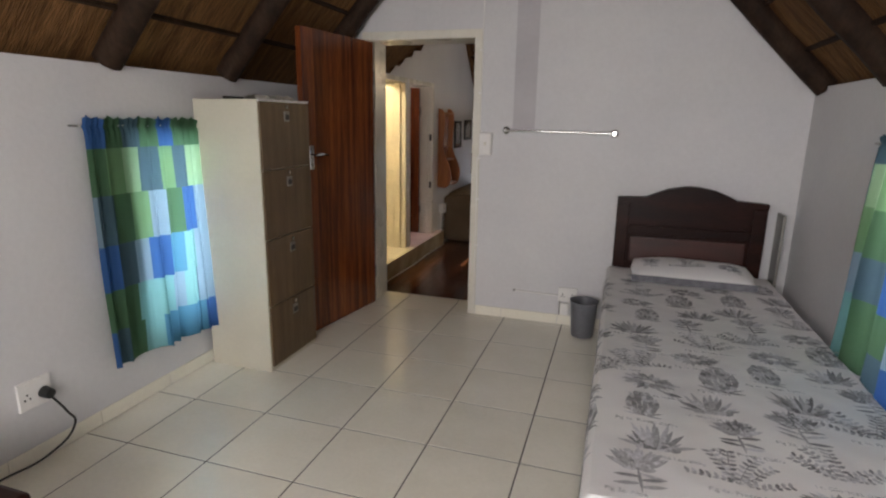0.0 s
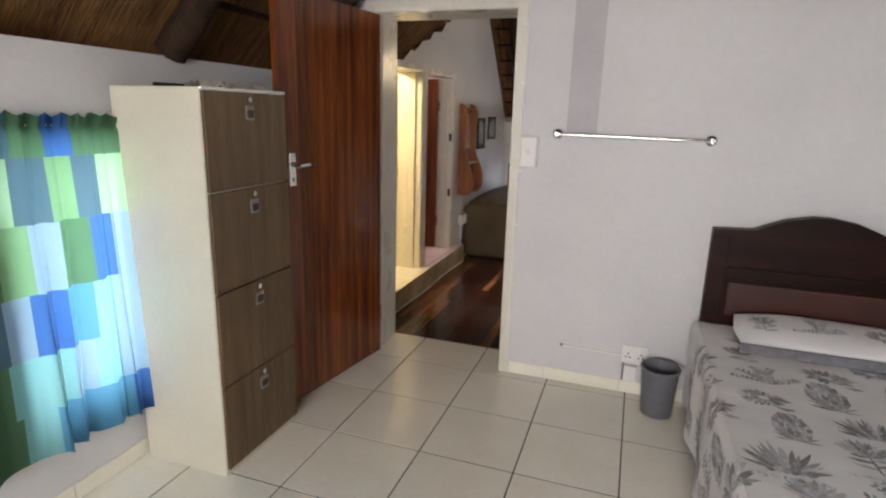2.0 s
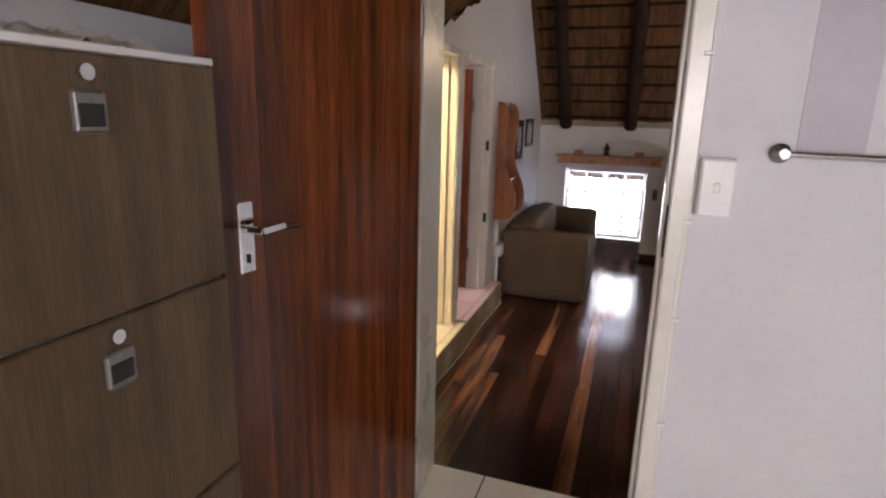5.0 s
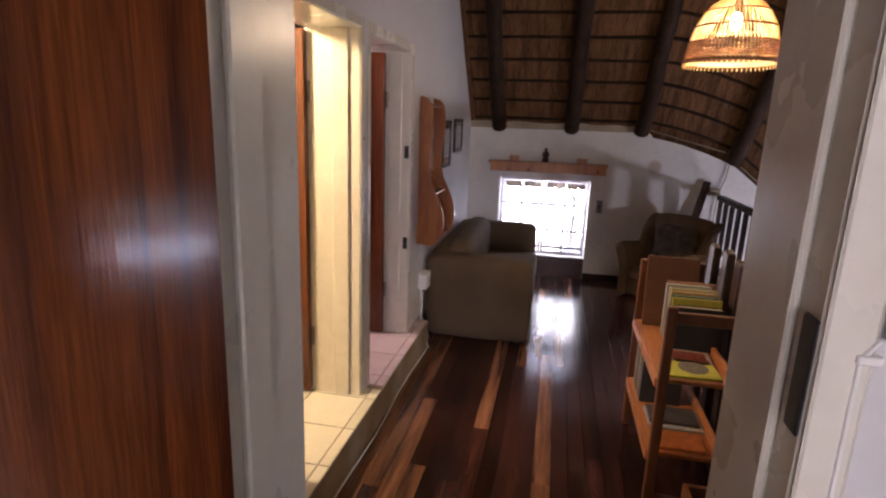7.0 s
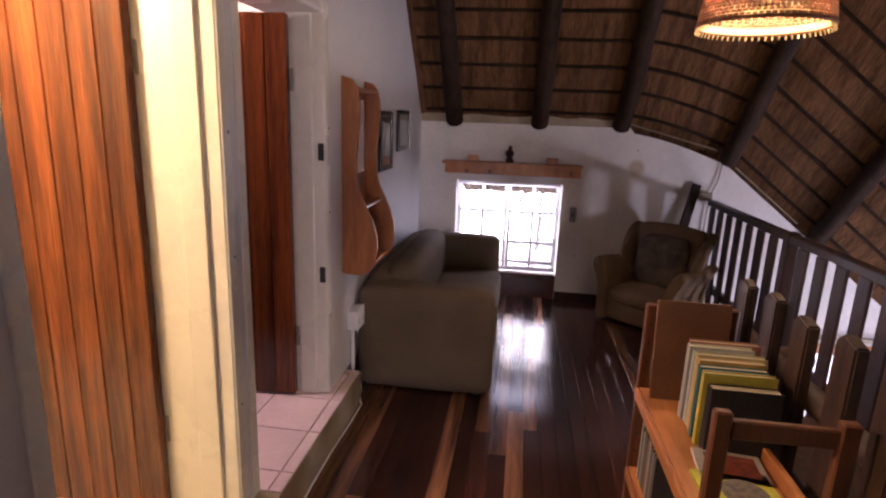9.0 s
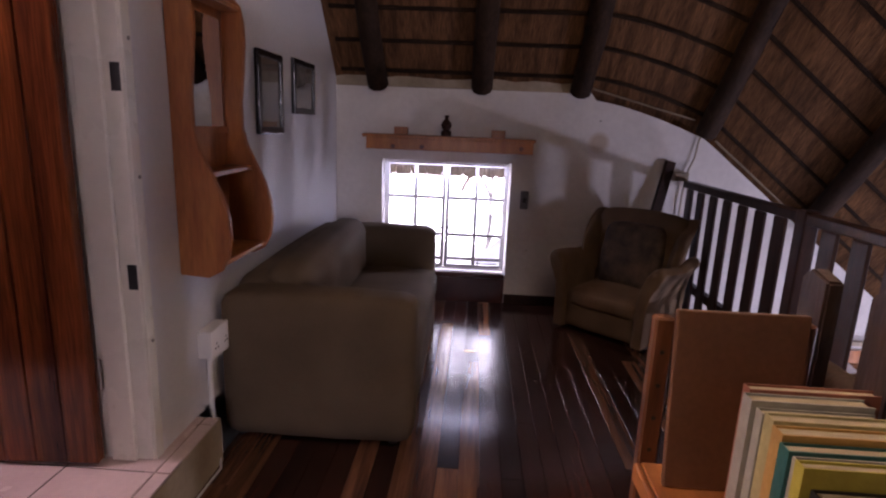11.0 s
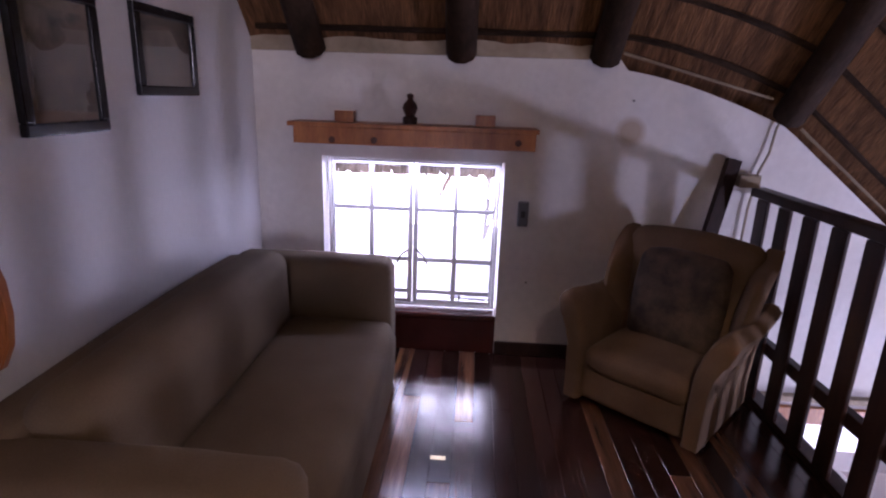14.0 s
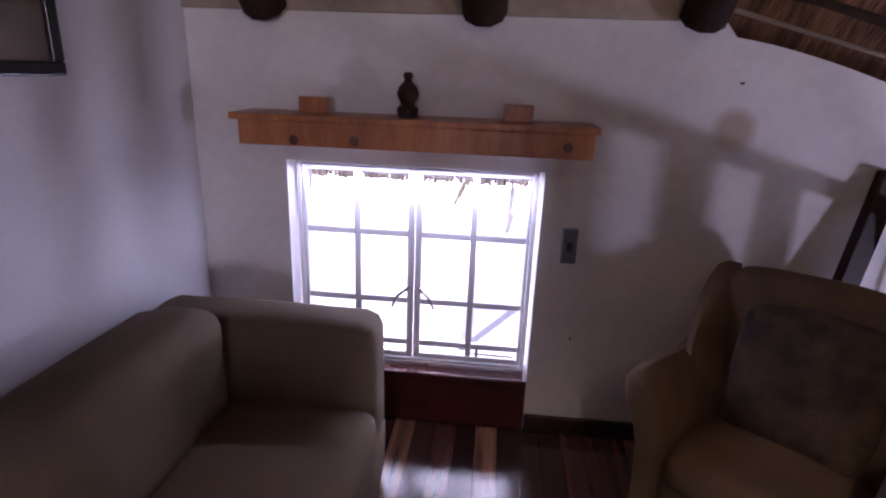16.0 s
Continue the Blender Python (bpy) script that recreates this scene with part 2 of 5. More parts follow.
# ---- plan ----
WX, EX = -2.235, 1.15        # west and east faces of the bedroom
Y1, Y1B = 3.965, 4.262       # bedroom and hall face of the wall between them
YN = 9.26                    # hall's far wall
HALL = -0.188                # level of the boards in the hall
LOW = -2.75                  # level of the floor below the gallery
VOID = 0.36                  # edge of the gallery
EAST = 2.7


def bed_roof(x):
    return min(1.785 + 1.10 * (x + 2.24), 1.765 + 1.05 * (1.15 - x))


def eave(x):
    if x < -0.45:
        return 1.44
    if x < 0.42:
        u = (x + 0.45) / 0.87
        return 1.44 - 0.25 * u ** 1.5
    return 1.19 - 0.80 * (x - 0.42)


def hall_roof(x, y):
    return min(eave(x) + 1.06 * (YN - y), 2.10 + 0.9 * (y - 5.3))


def roof(x, y):
    a = bed_roof(x) if y < 8.2 else -9
    b = hall_roof(x, y) if y > Y1B - 0.05 else -9
    return max(a, b)


def wall(name, axis, at, thick, s0, s1, z0, label, holes=(), material=WALL, top=None, step=0.12, inner=False):
    """A wall along axis ('x' or 'y') whose head follows the roof, with openings (s0, s1, z0, z1) right through it."""
    bm = bmesh.new()
    cuts = {s0, s1}
    for h in holes:
        cuts |= {h[0], h[1]}
    k = s0
    while k < s1:
        if all(abs(k - c) > 0.03 for c in cuts):
            cuts.add(round(k, 4))
        k += step
    cuts = sorted(cuts)

    def head(s):
        if top is not None:
            return top
        x, y = (s, at + thick / 2) if axis == "x" else (at + thick / 2, s)
        if inner and x < -0.42:
            return roof(x, at + 0.01) - 0.012
        return roof(x, y) + 0.06

    def vert(s, d, z):
        return bm.verts.new((s, at + d, z) if axis == "x" else (at + d, s, z))

    def spans(a, b):
        hs = sorted((h[2], h[3]) for h in holes if h[0] < (a + b) / 2 < h[1])
        out, low = [], z0
        for lo, hi in hs:
            if lo > low:
                out.append((low, lo))
            low = hi
        return out + [(low, None)]

    cols = [(a, b, spans(a, b)) for a, b in zip(cuts, cuts[1:])]
    for i, (a, b, sp) in enumerate(cols):
        for lo, hi in sp:
            ha, hb = (head(a), head(b)) if hi is None else (hi, hi)
            v = [vert(a, 0, lo), vert(b, 0, lo), vert(b, 0, hb), vert(a, 0, ha), vert(a, thick, lo), vert(b, thick, lo), vert(b, thick, hb), vert(a, thick, ha)]
            bm.faces.new(v[:4]), bm.faces.new(v[4:])
            bm.faces.new((v[0], v[1], v[5], v[4])), bm.faces.new((v[3], v[2], v[6], v[7]))
            if i == 0 or cols[i - 1][2] != sp:
                bm.faces.new((v[0], v[3], v[7], v[4]))
            if i == len(cols) - 1 or cols[i + 1][2] != sp:
                bm.faces.new((v[1], v[2], v[6], v[5]))
    bmesh.ops.remove_doubles(bm, verts=bm.verts, dist=0.0004)
    return structure(name, bm, material, label, "wall")

# ---- walls ----
D1, D2 = (5.10, 5.855, -0.1, 1.865), (5.968, 6.775, -0.1, 1.865)
BW = (2.14, 2.66, 0.38, 1.36)
SW = (1.85, 2.75, 0.45, 1.38)
DOOR = (-1.80, -0.965, -0.2, 2.045)
HW = (-1.892, -0.941, 0.0, 0.878)
wall("wall_west", "y", WX - 0.28, 0.28, -1.6, YN + 0.28, LOW, "white painted plaster wall along bedroom and hall", [BW, D1, D2])
wall("wall_east", "y", EX, 0.25, -1.6, Y1, -0.2, "white painted bedroom wall beside the bed", [SW])
wall("wall_south", "x", -1.88, 0.28, WX, EX, -0.2, "white bedroom wall out of view, with an assumed wide window", [(-1.35, 0.35, 1.0, 2.1)])
wall("wall_middle", "x", Y1, Y1B - Y1, WX, EAST, LOW, "white gable wall with a doorway", [DOOR], step=0.08)
wall("wall_north", "x", YN, 0.28, WX, EAST, LOW, "rough white plaster wall under thatch", [HW, (0.55, 2.6, LOW + 0.05, -0.46)], material=ROUGHWALL, step=0.06, inner=True)
wall("wall_stair", "y", EAST, 0.25, Y1B, YN, LOW, "white wall of the stair void", [(6.5, 7.4, -0.35, 0.55), (7.401, 8.45, -2.2, -1.2)], material=ROUGHWALL)
for nm, y0, y1, hue in (("bathroom", 4.5, 5.955, YELLOWWALL), ("second_bathroom", 5.955, 7.6, YELLOWWALL)):
    bm = bmesh.new()
    box(bm, -4.2, -4.1, y0, y1, -0.2, 2.3)
    box(bm, -4.1, WX - 0.28, y0 - 0.04, y0, -0.2, 2.3)
    box(bm, -4.1, WX - 0.28, y1 - 0.04, y1, -0.2, 2.3)
    structure("wall_" + nm, bm, hue, "cream tiled bathroom wall lit by a warm lamp", "wall")
    structure("ceiling_" + nm, B(-4.2, WX - 0.28, y0 - 0.04, y1, 2.3, 2.36), WALL, "white bathroom ceiling", "ceiling")

# ---- roof ----
def thatch(name, x0, x1, y0, y1, z_of, keep, material, label, step=0.07):
    bm = bmesh.new()
    nx, ny = int((x1 - x0) / step) + 1, int((y1 - y0) / step) + 1
    grid = {}
    for i in range(nx + 1):
        for j in range(ny + 1):
            x, y = x0 + (x1 - x0) * i / nx, y0 + (y1 - y0) * j / ny
            if keep(x, y):
                w = 0.016 * noise.noise((x * 5, y * 5, 3)) + 0.01 * noise.noise((x * 17, y * 17, 9))
                grid[i, j] = (x, y, z_of(x, y) + w)
    low = {k: bm.verts.new(p) for k, p in grid.items()}
    up = {k: bm.verts.new((p[0], p[1], p[2] + 0.30)) for k, p in grid.items()}
    for i in range(nx):
        for j in range(ny):
            q = [(i, j), (i + 1, j), (i + 1, j + 1), (i, j + 1)]
            if all(k in low for k in q):
                bm.faces.new([low[k] for k in q])
                bm.faces.new([up[k] for k in q[::-1]])
    return structure(name, bm, material, label, "ceiling", True)


thatch("ceiling_bedroom", WX - 0.6, EX + 0.6, -2.1, 7.0, lambda x, y: bed_roof(x), lambda x, y: y < Y1 + 0.1 or bed_roof(x) > hall_roof(x, y) - 0.1, THATCH_X, "brown thatched reed ceiling over dark poles")
thatch("ceiling_hall", WX - 0.4, EAST + 0.4, Y1B - 0.2, YN + 0.55, hall_roof, lambda x, y: y > 6.9 or hall_roof(x, y) > bed_roof(x) - 0.1, THATCH_Y, "brown thatched reed ceiling sloping to the eaves")


def rafter(p, q, r=0.066):
    bm = bmesh.new()
    p, q = Vector(p), Vector(q)
    n = 14
    seg = 10
    rings = []
    d = (q - p).normalized()
    side = d.cross(Vector((0, 0, 1))).normalized()
    up = side.cross(d)
    for k in range(n + 1):
        c = p.lerp(q, k / n) + side * 0.012 * noise.noise((p.x * 3 + k * 0.5, p.y * 3, 1)) + up * 0.008 * noise.noise((k * 0.6, p.x + p.y, 5))
        rr = r * (1.06 - 0.15 * k / n) * (1 + 0.06 * noise.noise((k * 0.9, p.x * 7, p.y)))
        rings.append([bm.verts.new(c + (side * math.cos(a) + up * math.sin(a)) * rr) for a in [2 * math.pi * s / seg for s in range(seg)]])
    for a, b in zip(rings, rings[1:]):
        for s in range(seg):
            bm.faces.new((a[s], a[(s + 1) % seg], b[(s + 1) % seg], b[s]))
    bm.faces.new(rings[0][::-1]), bm.faces.new(rings[-1])
    ob = link("rafter", bm, POLE, True)
    return tagged(ob, "dark round timber rafter pole under the thatch", "rafter", "roof poles", "structure")


DROP = 0.075
for y in (-0.4, 0.43, 1.26, 2.09, 2.92, 3.83):
    rafter((WX - 0.02, y, bed_roof(WX) - DROP), (-0.6, y, bed_roof(-0.6) - DROP))
    rafter((EX + 0.02, y, bed_roof(EX) - DROP), (-0.6, y, bed_roof(-0.6) - DROP))
for x in (-1.93, -1.18, -0.495, 0.40, 1.2, 2.0):
    y0 = YN - 0.03
    z0 = eave(x) + 1.06 * (YN - y0) - DROP
    rafter((x, y0, z0), (x, 7.1, eave(x) + 1.06 * (YN - 7.1) - DROP), 0.07)
bm = bmesh.new()
for k in range(8):
    for sgn in (0, 1):
        x = WX + 0.13 + 0.24 * k if sgn == 0 else EX - 0.13 - 0.24 * k
        if (sgn == 0 and x < -0.6) or (sgn and x > -0.6):
            rod(bm, (x, -1.6, bed_roof(x) - 0.006), (x, Y1, bed_roof(x) - 0.006), 0.016, seg=6)
structure("roof_batten", bm, LATH, "thin dark laths tied under the thatch", "batten")
laths = tagged(new("hall_roof_batten"), "thin dark laths tied under the hall thatch", "batten", "", "structure")
for k in range(13):
    y = YN - 0.06 - 0.165 * k
    xs = [WX + 0.05 + 0.2 * i for i in range(int((EAST - WX) / 0.2))]
    bm = bmesh.new()
    for a, b in zip(xs, xs[1:]):
        rod(bm, (a, y, hall_roof(a, y) - 0.008), (b, y, hall_roof(b, y) - 0.008), 0.015, seg=6)
    part("lath", bm, LATH, laths)

# ---- floors ----
floor = structure("floor", B(WX, EX, -1.6, Y1B - 0.004, -0.19, -0.0016), GROUT, "cream tiled bedroom floor with dark grout", "floor")
hall_floor = structure("hall_floor", B(WX + 0.06, VOID, Y1B, YN, HALL - 0.22, HALL - 0.012), RAIL, "dark hardwood strip floor", "floor")
structure("lower_floor", B(WX, EAST, Y1B, YN, LOW - 0.1, LOW), TILE, "pale floor of the room below", "floor")
step = structure("step", B(WX - 0.0, WX + 0.09, Y1B, 7.06, HALL - 0.05, -0.0064), CEMENT, "stained cement step along the bathroom doors", "step")
bath_floor = structure("bathroom_floor", B(-4.1, WX, 4.5, 5.93, -0.2, -0.0016), GROUT, "cream tiled bathroom floor", "floor")
bath_floor_2 = structure("second_bathroom_floor", B(-4.1, WX, 5.98, 7.6, -0.2, -0.0016), GROUT, "pinkish tiled bathroom floor", "floor")
structure("ground", B(-60, 60, -60, 90, LOW - 0.4, LOW - 0.15), OUTSIDE, "pale sunlit yard outside the window", "ground")

# ---- doors ----
def boards(parent, length, height, thick, count, material, groove=0.006):
    """Upright tongued boards side by side along local x."""
    w = length / count
    for k in range(count):
        ob = part("board", B(k * w + groove / 2, (k + 1) * w - groove / 2, -thick / 2, thick / 2, 0, height, bevel=0.0 if groove == 0 else min(0.005, 0.0015 + groove), seg=1), material, parent)
    part("core", B(0.004, length - 0.004, -thick / 2 + 0.004, thick / 2 - 0.004, 0.004, height - 0.004), DOORWOOD, parent, "dark gaps between the boards")


def lever(parent, x, z, side, thick):
    """A chrome lever handle with its long plate on one face of a door leaf."""
    y = side * (thick / 2 + 0.004)
    h = part("door_handle", B(x - 0.021, x + 0.021, min(y, y - side * 0.008), max(y, y - side * 0.008), z - 0.078, z + 0.078, bevel=0.003, seg=1), CHROME, parent, "chrome lever handle on a long plate")
    bm = rod(bmesh.new(), (x, y, z + 0.02), (x, y + side * 0.05, z + 0.02), 0.009)
    part("spindle", bm, CHROME, h)
    bm = rod(bmesh.new(), (x + 0.006, y + side * 0.048, z + 0.02), (x - 0.055, y + side * 0.052, z + 0.024), 0.0095, 0.009)
    rod(bm, (x - 0.053, y + side * 0.052, z + 0.024), (x - 0.112, y + side * 0.045, z + 0.016), 0.009, 0.006)
    part("lever", bm, CHROME, h, smooth=True)
    part("keyhole", B(x - 0.004, x + 0.004, y - 0.002 if side > 0 else y - 0.003, y + 0.003 if side > 0 else y + 0.002, z - 0.055, z - 0.035), BLACK, h)


def steel_frame(name, axis, a, b, z0, z1, at, depth, face, label, lip=0.045, back=0.006):
    """A pressed steel door frame round an opening from a to b; at: face of the wall, depth: through the wall."""
    t = tagged(new(name), label, "door frame", "", "structure")
    sgn = 1 if depth > 0 else -1
    f0, f1 = at - sgn * back, at + depth

    def put(nm, s0, s1, y0, y1, lo, hi):
        lo_y, hi_y = min(y0, y1), max(y0, y1)
        args = (s0, s1, lo_y, hi_y) if axis == "x" else (lo_y, hi_y, s0, s1)
        part(nm, B(*args, lo, hi, bevel=0.004, seg=1), STEEL, t)
    put("jamb", a - lip, a + 0.012, f0, at - sgn * 0.0005, z0, z1 + lip)
    put("jamb", b - 0.012, b + lip, f0, at - sgn * 0.0005, z0, z1 + lip)
    put("head", a + 0.012, b - 0.012, f0, at - sgn * 0.0005, z1 - 0.012, z1 + lip)
    put("reveal", a, a + 0.014, at, f1, z0, z1)
    put("reveal", b - 0.014, b, at, f1, z0, z1)
    put("head_lining", a + 0.014, b - 0.014, at, f1, z1 - 0.014, z1)
    put("stop", a + 0.014, a + 0.028, at + depth * 0.2, at + depth * 0.5, z0, z1 - 0.014)
    put("stop", b - 0.028, b - 0.014, at + depth * 0.2, at + depth * 0.5, z0, z1 - 0.014)
    return t


bed_frame = steel_frame("door_frame", "x", -1.80, -0.965, 0.0, 2.045, Y1, Y1B - Y1, 1, "cream painted pressed steel door frame")
part("strike_plate", B(-0.985, -0.9785, 3.966, 4.004, 1.085, 1.24, bevel=0.003, seg=1), BLACK, bed_frame, "dark strike plate")
door_1 = tagged(new("door_1"), "varnished red-brown boarded door standing open", "door", "", "structure")
LEAF, T = 0.80, 0.042
boards(door_1, LEAF, 2.005, T, 7, DOORWOOD, groove=0)
lever(door_1, LEAF - 0.065, 1.20, 1, T)
lever(door_1, LEAF - 0.065, 1.20, -1, T)
for z in (0.25, 1.75):
    part("hinge", rod(bmesh.new(), (-0.008, 0.018, z - 0.05), (-0.008, 0.018, z + 0.05), 0.007), GREYMETAL, door_1)
door_1.matrix_world = pose(-1.772, 3.945, 0.012, 0, 0, math.degrees(math.atan2(3.17 - 3.945, -1.892 + 1.772)))

for i, (h, leaf_x, hue) in enumerate(((D1, -2.50, DOORWOOD), (D2, -2.39, DOORWOOD))):
    f = steel_frame("bathroom_door_frame", "y", h[0], h[1], 0.0, h[3], WX, -0.28, 1, "cream painted steel frame of a bathroom door", lip=0.035)
    for z in (0.42, 0.95, 1.35):
        part("screw", rod(bmesh.new(), (WX + 0.006, h[1] + 0.018, z), (WX + 0.009, h[1] + 0.018, z), 0.006, seg=8), GREYMETAL, f)
    d = tagged(new("door_%d" % (i + 2)), "varnished boarded bathroom door standing open inwards", "door", "", "structure")
    wide = 0.72 if i == 0 else 0.80
    for z in (0.64, 1.24) if i else ():
        part("strike_plate", B(WX - 0.035, WX - 0.006, h[1] - 0.0165, h[1] - 0.0143, z - 0.04, z + 0.04), BLACK, f, "dark strike plate")
    boards(d, wide, 1.83, 0.04, 8, hue, groove=0.0025)
    lever(d, wide - 0.06, 1.0, -1, 0.04)
    for z in (0.3, 1.55):
        part("hinge", rod(bmesh.new(), (-0.006, -0.022, z - 0.05), (-0.006, -0.022, z + 0.05), 0.007), GREYMETAL, d)
    d.matrix_world = pose(leaf_x, h[1] - 0.035 if i == 0 else h[1] - 0.052, 0.012, 0, 0, 180 + (3 if i == 0 else 4))

# ---- skirting and trims ----
sk = thing("baseboard", "cream tile skirting along the bedroom wall", "skirting", "", "structure")
sk.empty_display_size = 0.1
xs = [-0.918, -0.712, -0.288, 0.142, 0.572, 1.0, EX]
for a, b in zip(xs, xs[1:]):
    part("tile", B(a + 0.0015, b - 0.0015, Y1 - 0.009, Y1 - 0.0005, 0.002, 0.074, bevel=0.002, seg=1), TILE, sk)
ys = [-1.6, -1.24, -0.81, -0.375, 0.06, 0.495, 0.93, 1.365, 1.80, 2.235, 2.67, 3.105, 3.54, Y1 - 0.01]
for a, b in zip(ys, ys[1:]):
    part("tile", B(WX + 0.0005, WX + 0.009, a + 0.0015, b - 0.0015, 0.002, 0.074, bevel=0.002, seg=1), TILE, sk)
structure("hall_baseboard", B(-0.94, VOID, YN - 0.018, YN - 0.001, HALL, HALL + 0.075, bevel=0.004, seg=1), RAIL, "dark wooden skirting under the plaster wall", "skirting")
structure("wall_ledge", B(WX, -0.42, YN - 0.016, YN - 0.002, 1.388, 1.485, bevel=0.006), LEDGE, "beige plaster ledge at the wall head", "trim")
# Shadow band on the gable, put in as a thin strip of greyer colour.
structure("wall_strip", B(-0.685, -0.53, Y1 - 0.004, Y1 - 0.0008, 1.405, 3.2), mat("shadow_grey_paint", (0.51, 0.495, 0.52), (0.47, 0.455, 0.48), rough=0.65, fine=38, spread=0.03), "greyer strip up the gable wall, coloured as a shadow", "trim")

# ---- bedroom: filing cabinet ----
cab = thing("filing_cabinet", "tall cream metal filing cabinet with four wood-look drawers", "cabinet")
part("body", B(-2.205, -1.792, 2.56, 3.052, 0.0, 1.562, bevel=0.006), BEIGE, cab)
part("edge_trim", B(-1.792, -1.778, 2.56, 3.052, 1.552, 1.564, bevel=0.002, seg=1), WHITEPL, cab, "pale edge strip")
zs = [0.03, 0.402, 0.792, 1.184, 1.552]
for a, b in zip(zs, zs[1:]):
    d = part("drawer", B(-1.792, -1.776, 2.564, 3.048, a + 0.003, b - 0.003, bevel=0.003, seg=1), LAMINATE, cab, "brown wood-look drawer front")
    z = b - 0.075
    p = part("handle", B(-1.776, -1.770, 2.782, 2.832, z - 0.032, z + 0.026, bevel=0.005, seg=1), GREYMETAL, d, "grey recessed pull")
    part("recess", B(-1.771, -1.768, 2.788, 2.826, z - 0.022, z + 0.008, bevel=0.001, seg=1), BLACK, p)
    part("lock", rod(bmesh.new(), (-1.776, 2.806, z + 0.048), (-1.767, 2.806, z + 0.048), 0.011, seg=14), CHROME, d, "chrome lock")


def sheet(bm, nx, ny, fn):
    v = [[bm.verts.new(fn(i / nx, j / ny)) for j in range(ny + 1)] for i in range(nx + 1)]
    for i in range(nx):
        for j in range(ny):
            bm.faces.new((v[i][j], v[i + 1][j], v[i + 1][j + 1], v[i][j + 1]))
    return v


paper = mat("crumpled_white_paper", (0.72, 0.70, 0.64), (0.45, 0.43, 0.36), rough=0.7, big=18, fine=60)
bm = bmesh.new()
sheet(bm, 22, 10, lambda u, w: (-1.85 - 0.10 * w + 0.02 * noise.noise((u * 6, w * 4, 2)), 2.66 + 0.36 * u, 1.5655 + max(0, 0.022 * math.sin(math.pi * w) + 0.02 * noise.noise((u * 11, w * 7, 6)))))
tagged(link("paper_sheet", bm, paper, True), "loose crumpled sheet of white paper on the filing cabinet", "paper")
tagged(link("rod", rod(bmesh.new(), (-2.03, 2.60, 1.570), (-1.99, 2.98, 1.570), 0.0075), BLACK, True), "thin dark rod lying on the filing cabinet", "rod")

# ---- curtains ----
CHECKS = {"G": (0.085, 0.175, 0.095), "g": (0.17, 0.31, 0.16), "L": (0.29, 0.45, 0.27), "S": (0.08, 0.14, 0.175), "B": (0.05, 0.13, 0.34), "P": (0.24, 0.34, 0.43), "C": (0.21, 0.43, 0.43), "T": (0.09, 0.25, 0.38)}
# rows of patches from the heading down to the hem
PATCHES = ("BGSGBGG", "GgLSgSL", "SGgPGBP", "BSPBTCP", "GGCCPCP", "SGCTTTB")


def curtain_mat():
    m = bpy.data.materials.new("green_blue_check_cloth")
    m.use_nodes = True
    n, l = m.node_tree.nodes, m.node_tree.links
    uv = n.new("ShaderNodeUVMap")
    uv.uv_map = "cloth"
    tone = n.new("ShaderNodeUVMap")
    tone.uv_map = "tone"
    sep = n.new("ShaderNodeSeparateXYZ")
    l.new(tone.outputs[0], sep.inputs[0])
    ramp = n.new("ShaderNodeValToRGB")
    r = ramp.color_ramp
    r.interpolation = "CONSTANT"
    cols = list(CHECKS.values())
    r.elements[0].color, r.elements[1].position, r.elements[1].color = (*cols[0], 1), 1 / len(cols), (*cols[1], 1)
    for k, c in enumerate(cols[2:]):
        r.elements.new((k + 2) / len(cols)).color = (*c, 1)
    l.new(sep.outputs[0], ramp.inputs[0])
    nz = n.new("ShaderNodeTexNoise")
    nz.inputs["Scale"].default_value = 60
    l.new(uv.outputs[0], nz.inputs["Vector"])
    hs = n.new("ShaderNodeHueSaturation")
    mr = n.new("ShaderNodeMapRange")
    mr.inputs[3].default_value, mr.inputs[4].default_value = 0.8, 1.2
    l.new(nz.outputs[0], mr.inputs[0]), l.new(mr.outputs[0], hs.inputs["Value"]), l.new(ramp.outputs[0], hs.inputs["Color"])
    d, t, mx = n.new("ShaderNodeBsdfDiffuse"), n.new("ShaderNodeBsdfTranslucent"), n.new("ShaderNodeMixShader")
    br = n.new("ShaderNodeHueSaturation")
    br.inputs["Value"].default_value = 0.62
    l.new(hs.outputs[0], br.inputs["Color"])
    l.new(hs.outputs[0], d.inputs[0]), l.new(br.outputs[0], t.inputs[0])
    mx.inputs[0].default_value = 0.55
    l.new(d.outputs[0], mx.inputs[1]), l.new(t.outputs[0], mx.inputs[2])
    l.new(mx.outputs[0], n["Material Output"].inputs[0])
    return m


CLOTH = curtain_mat()


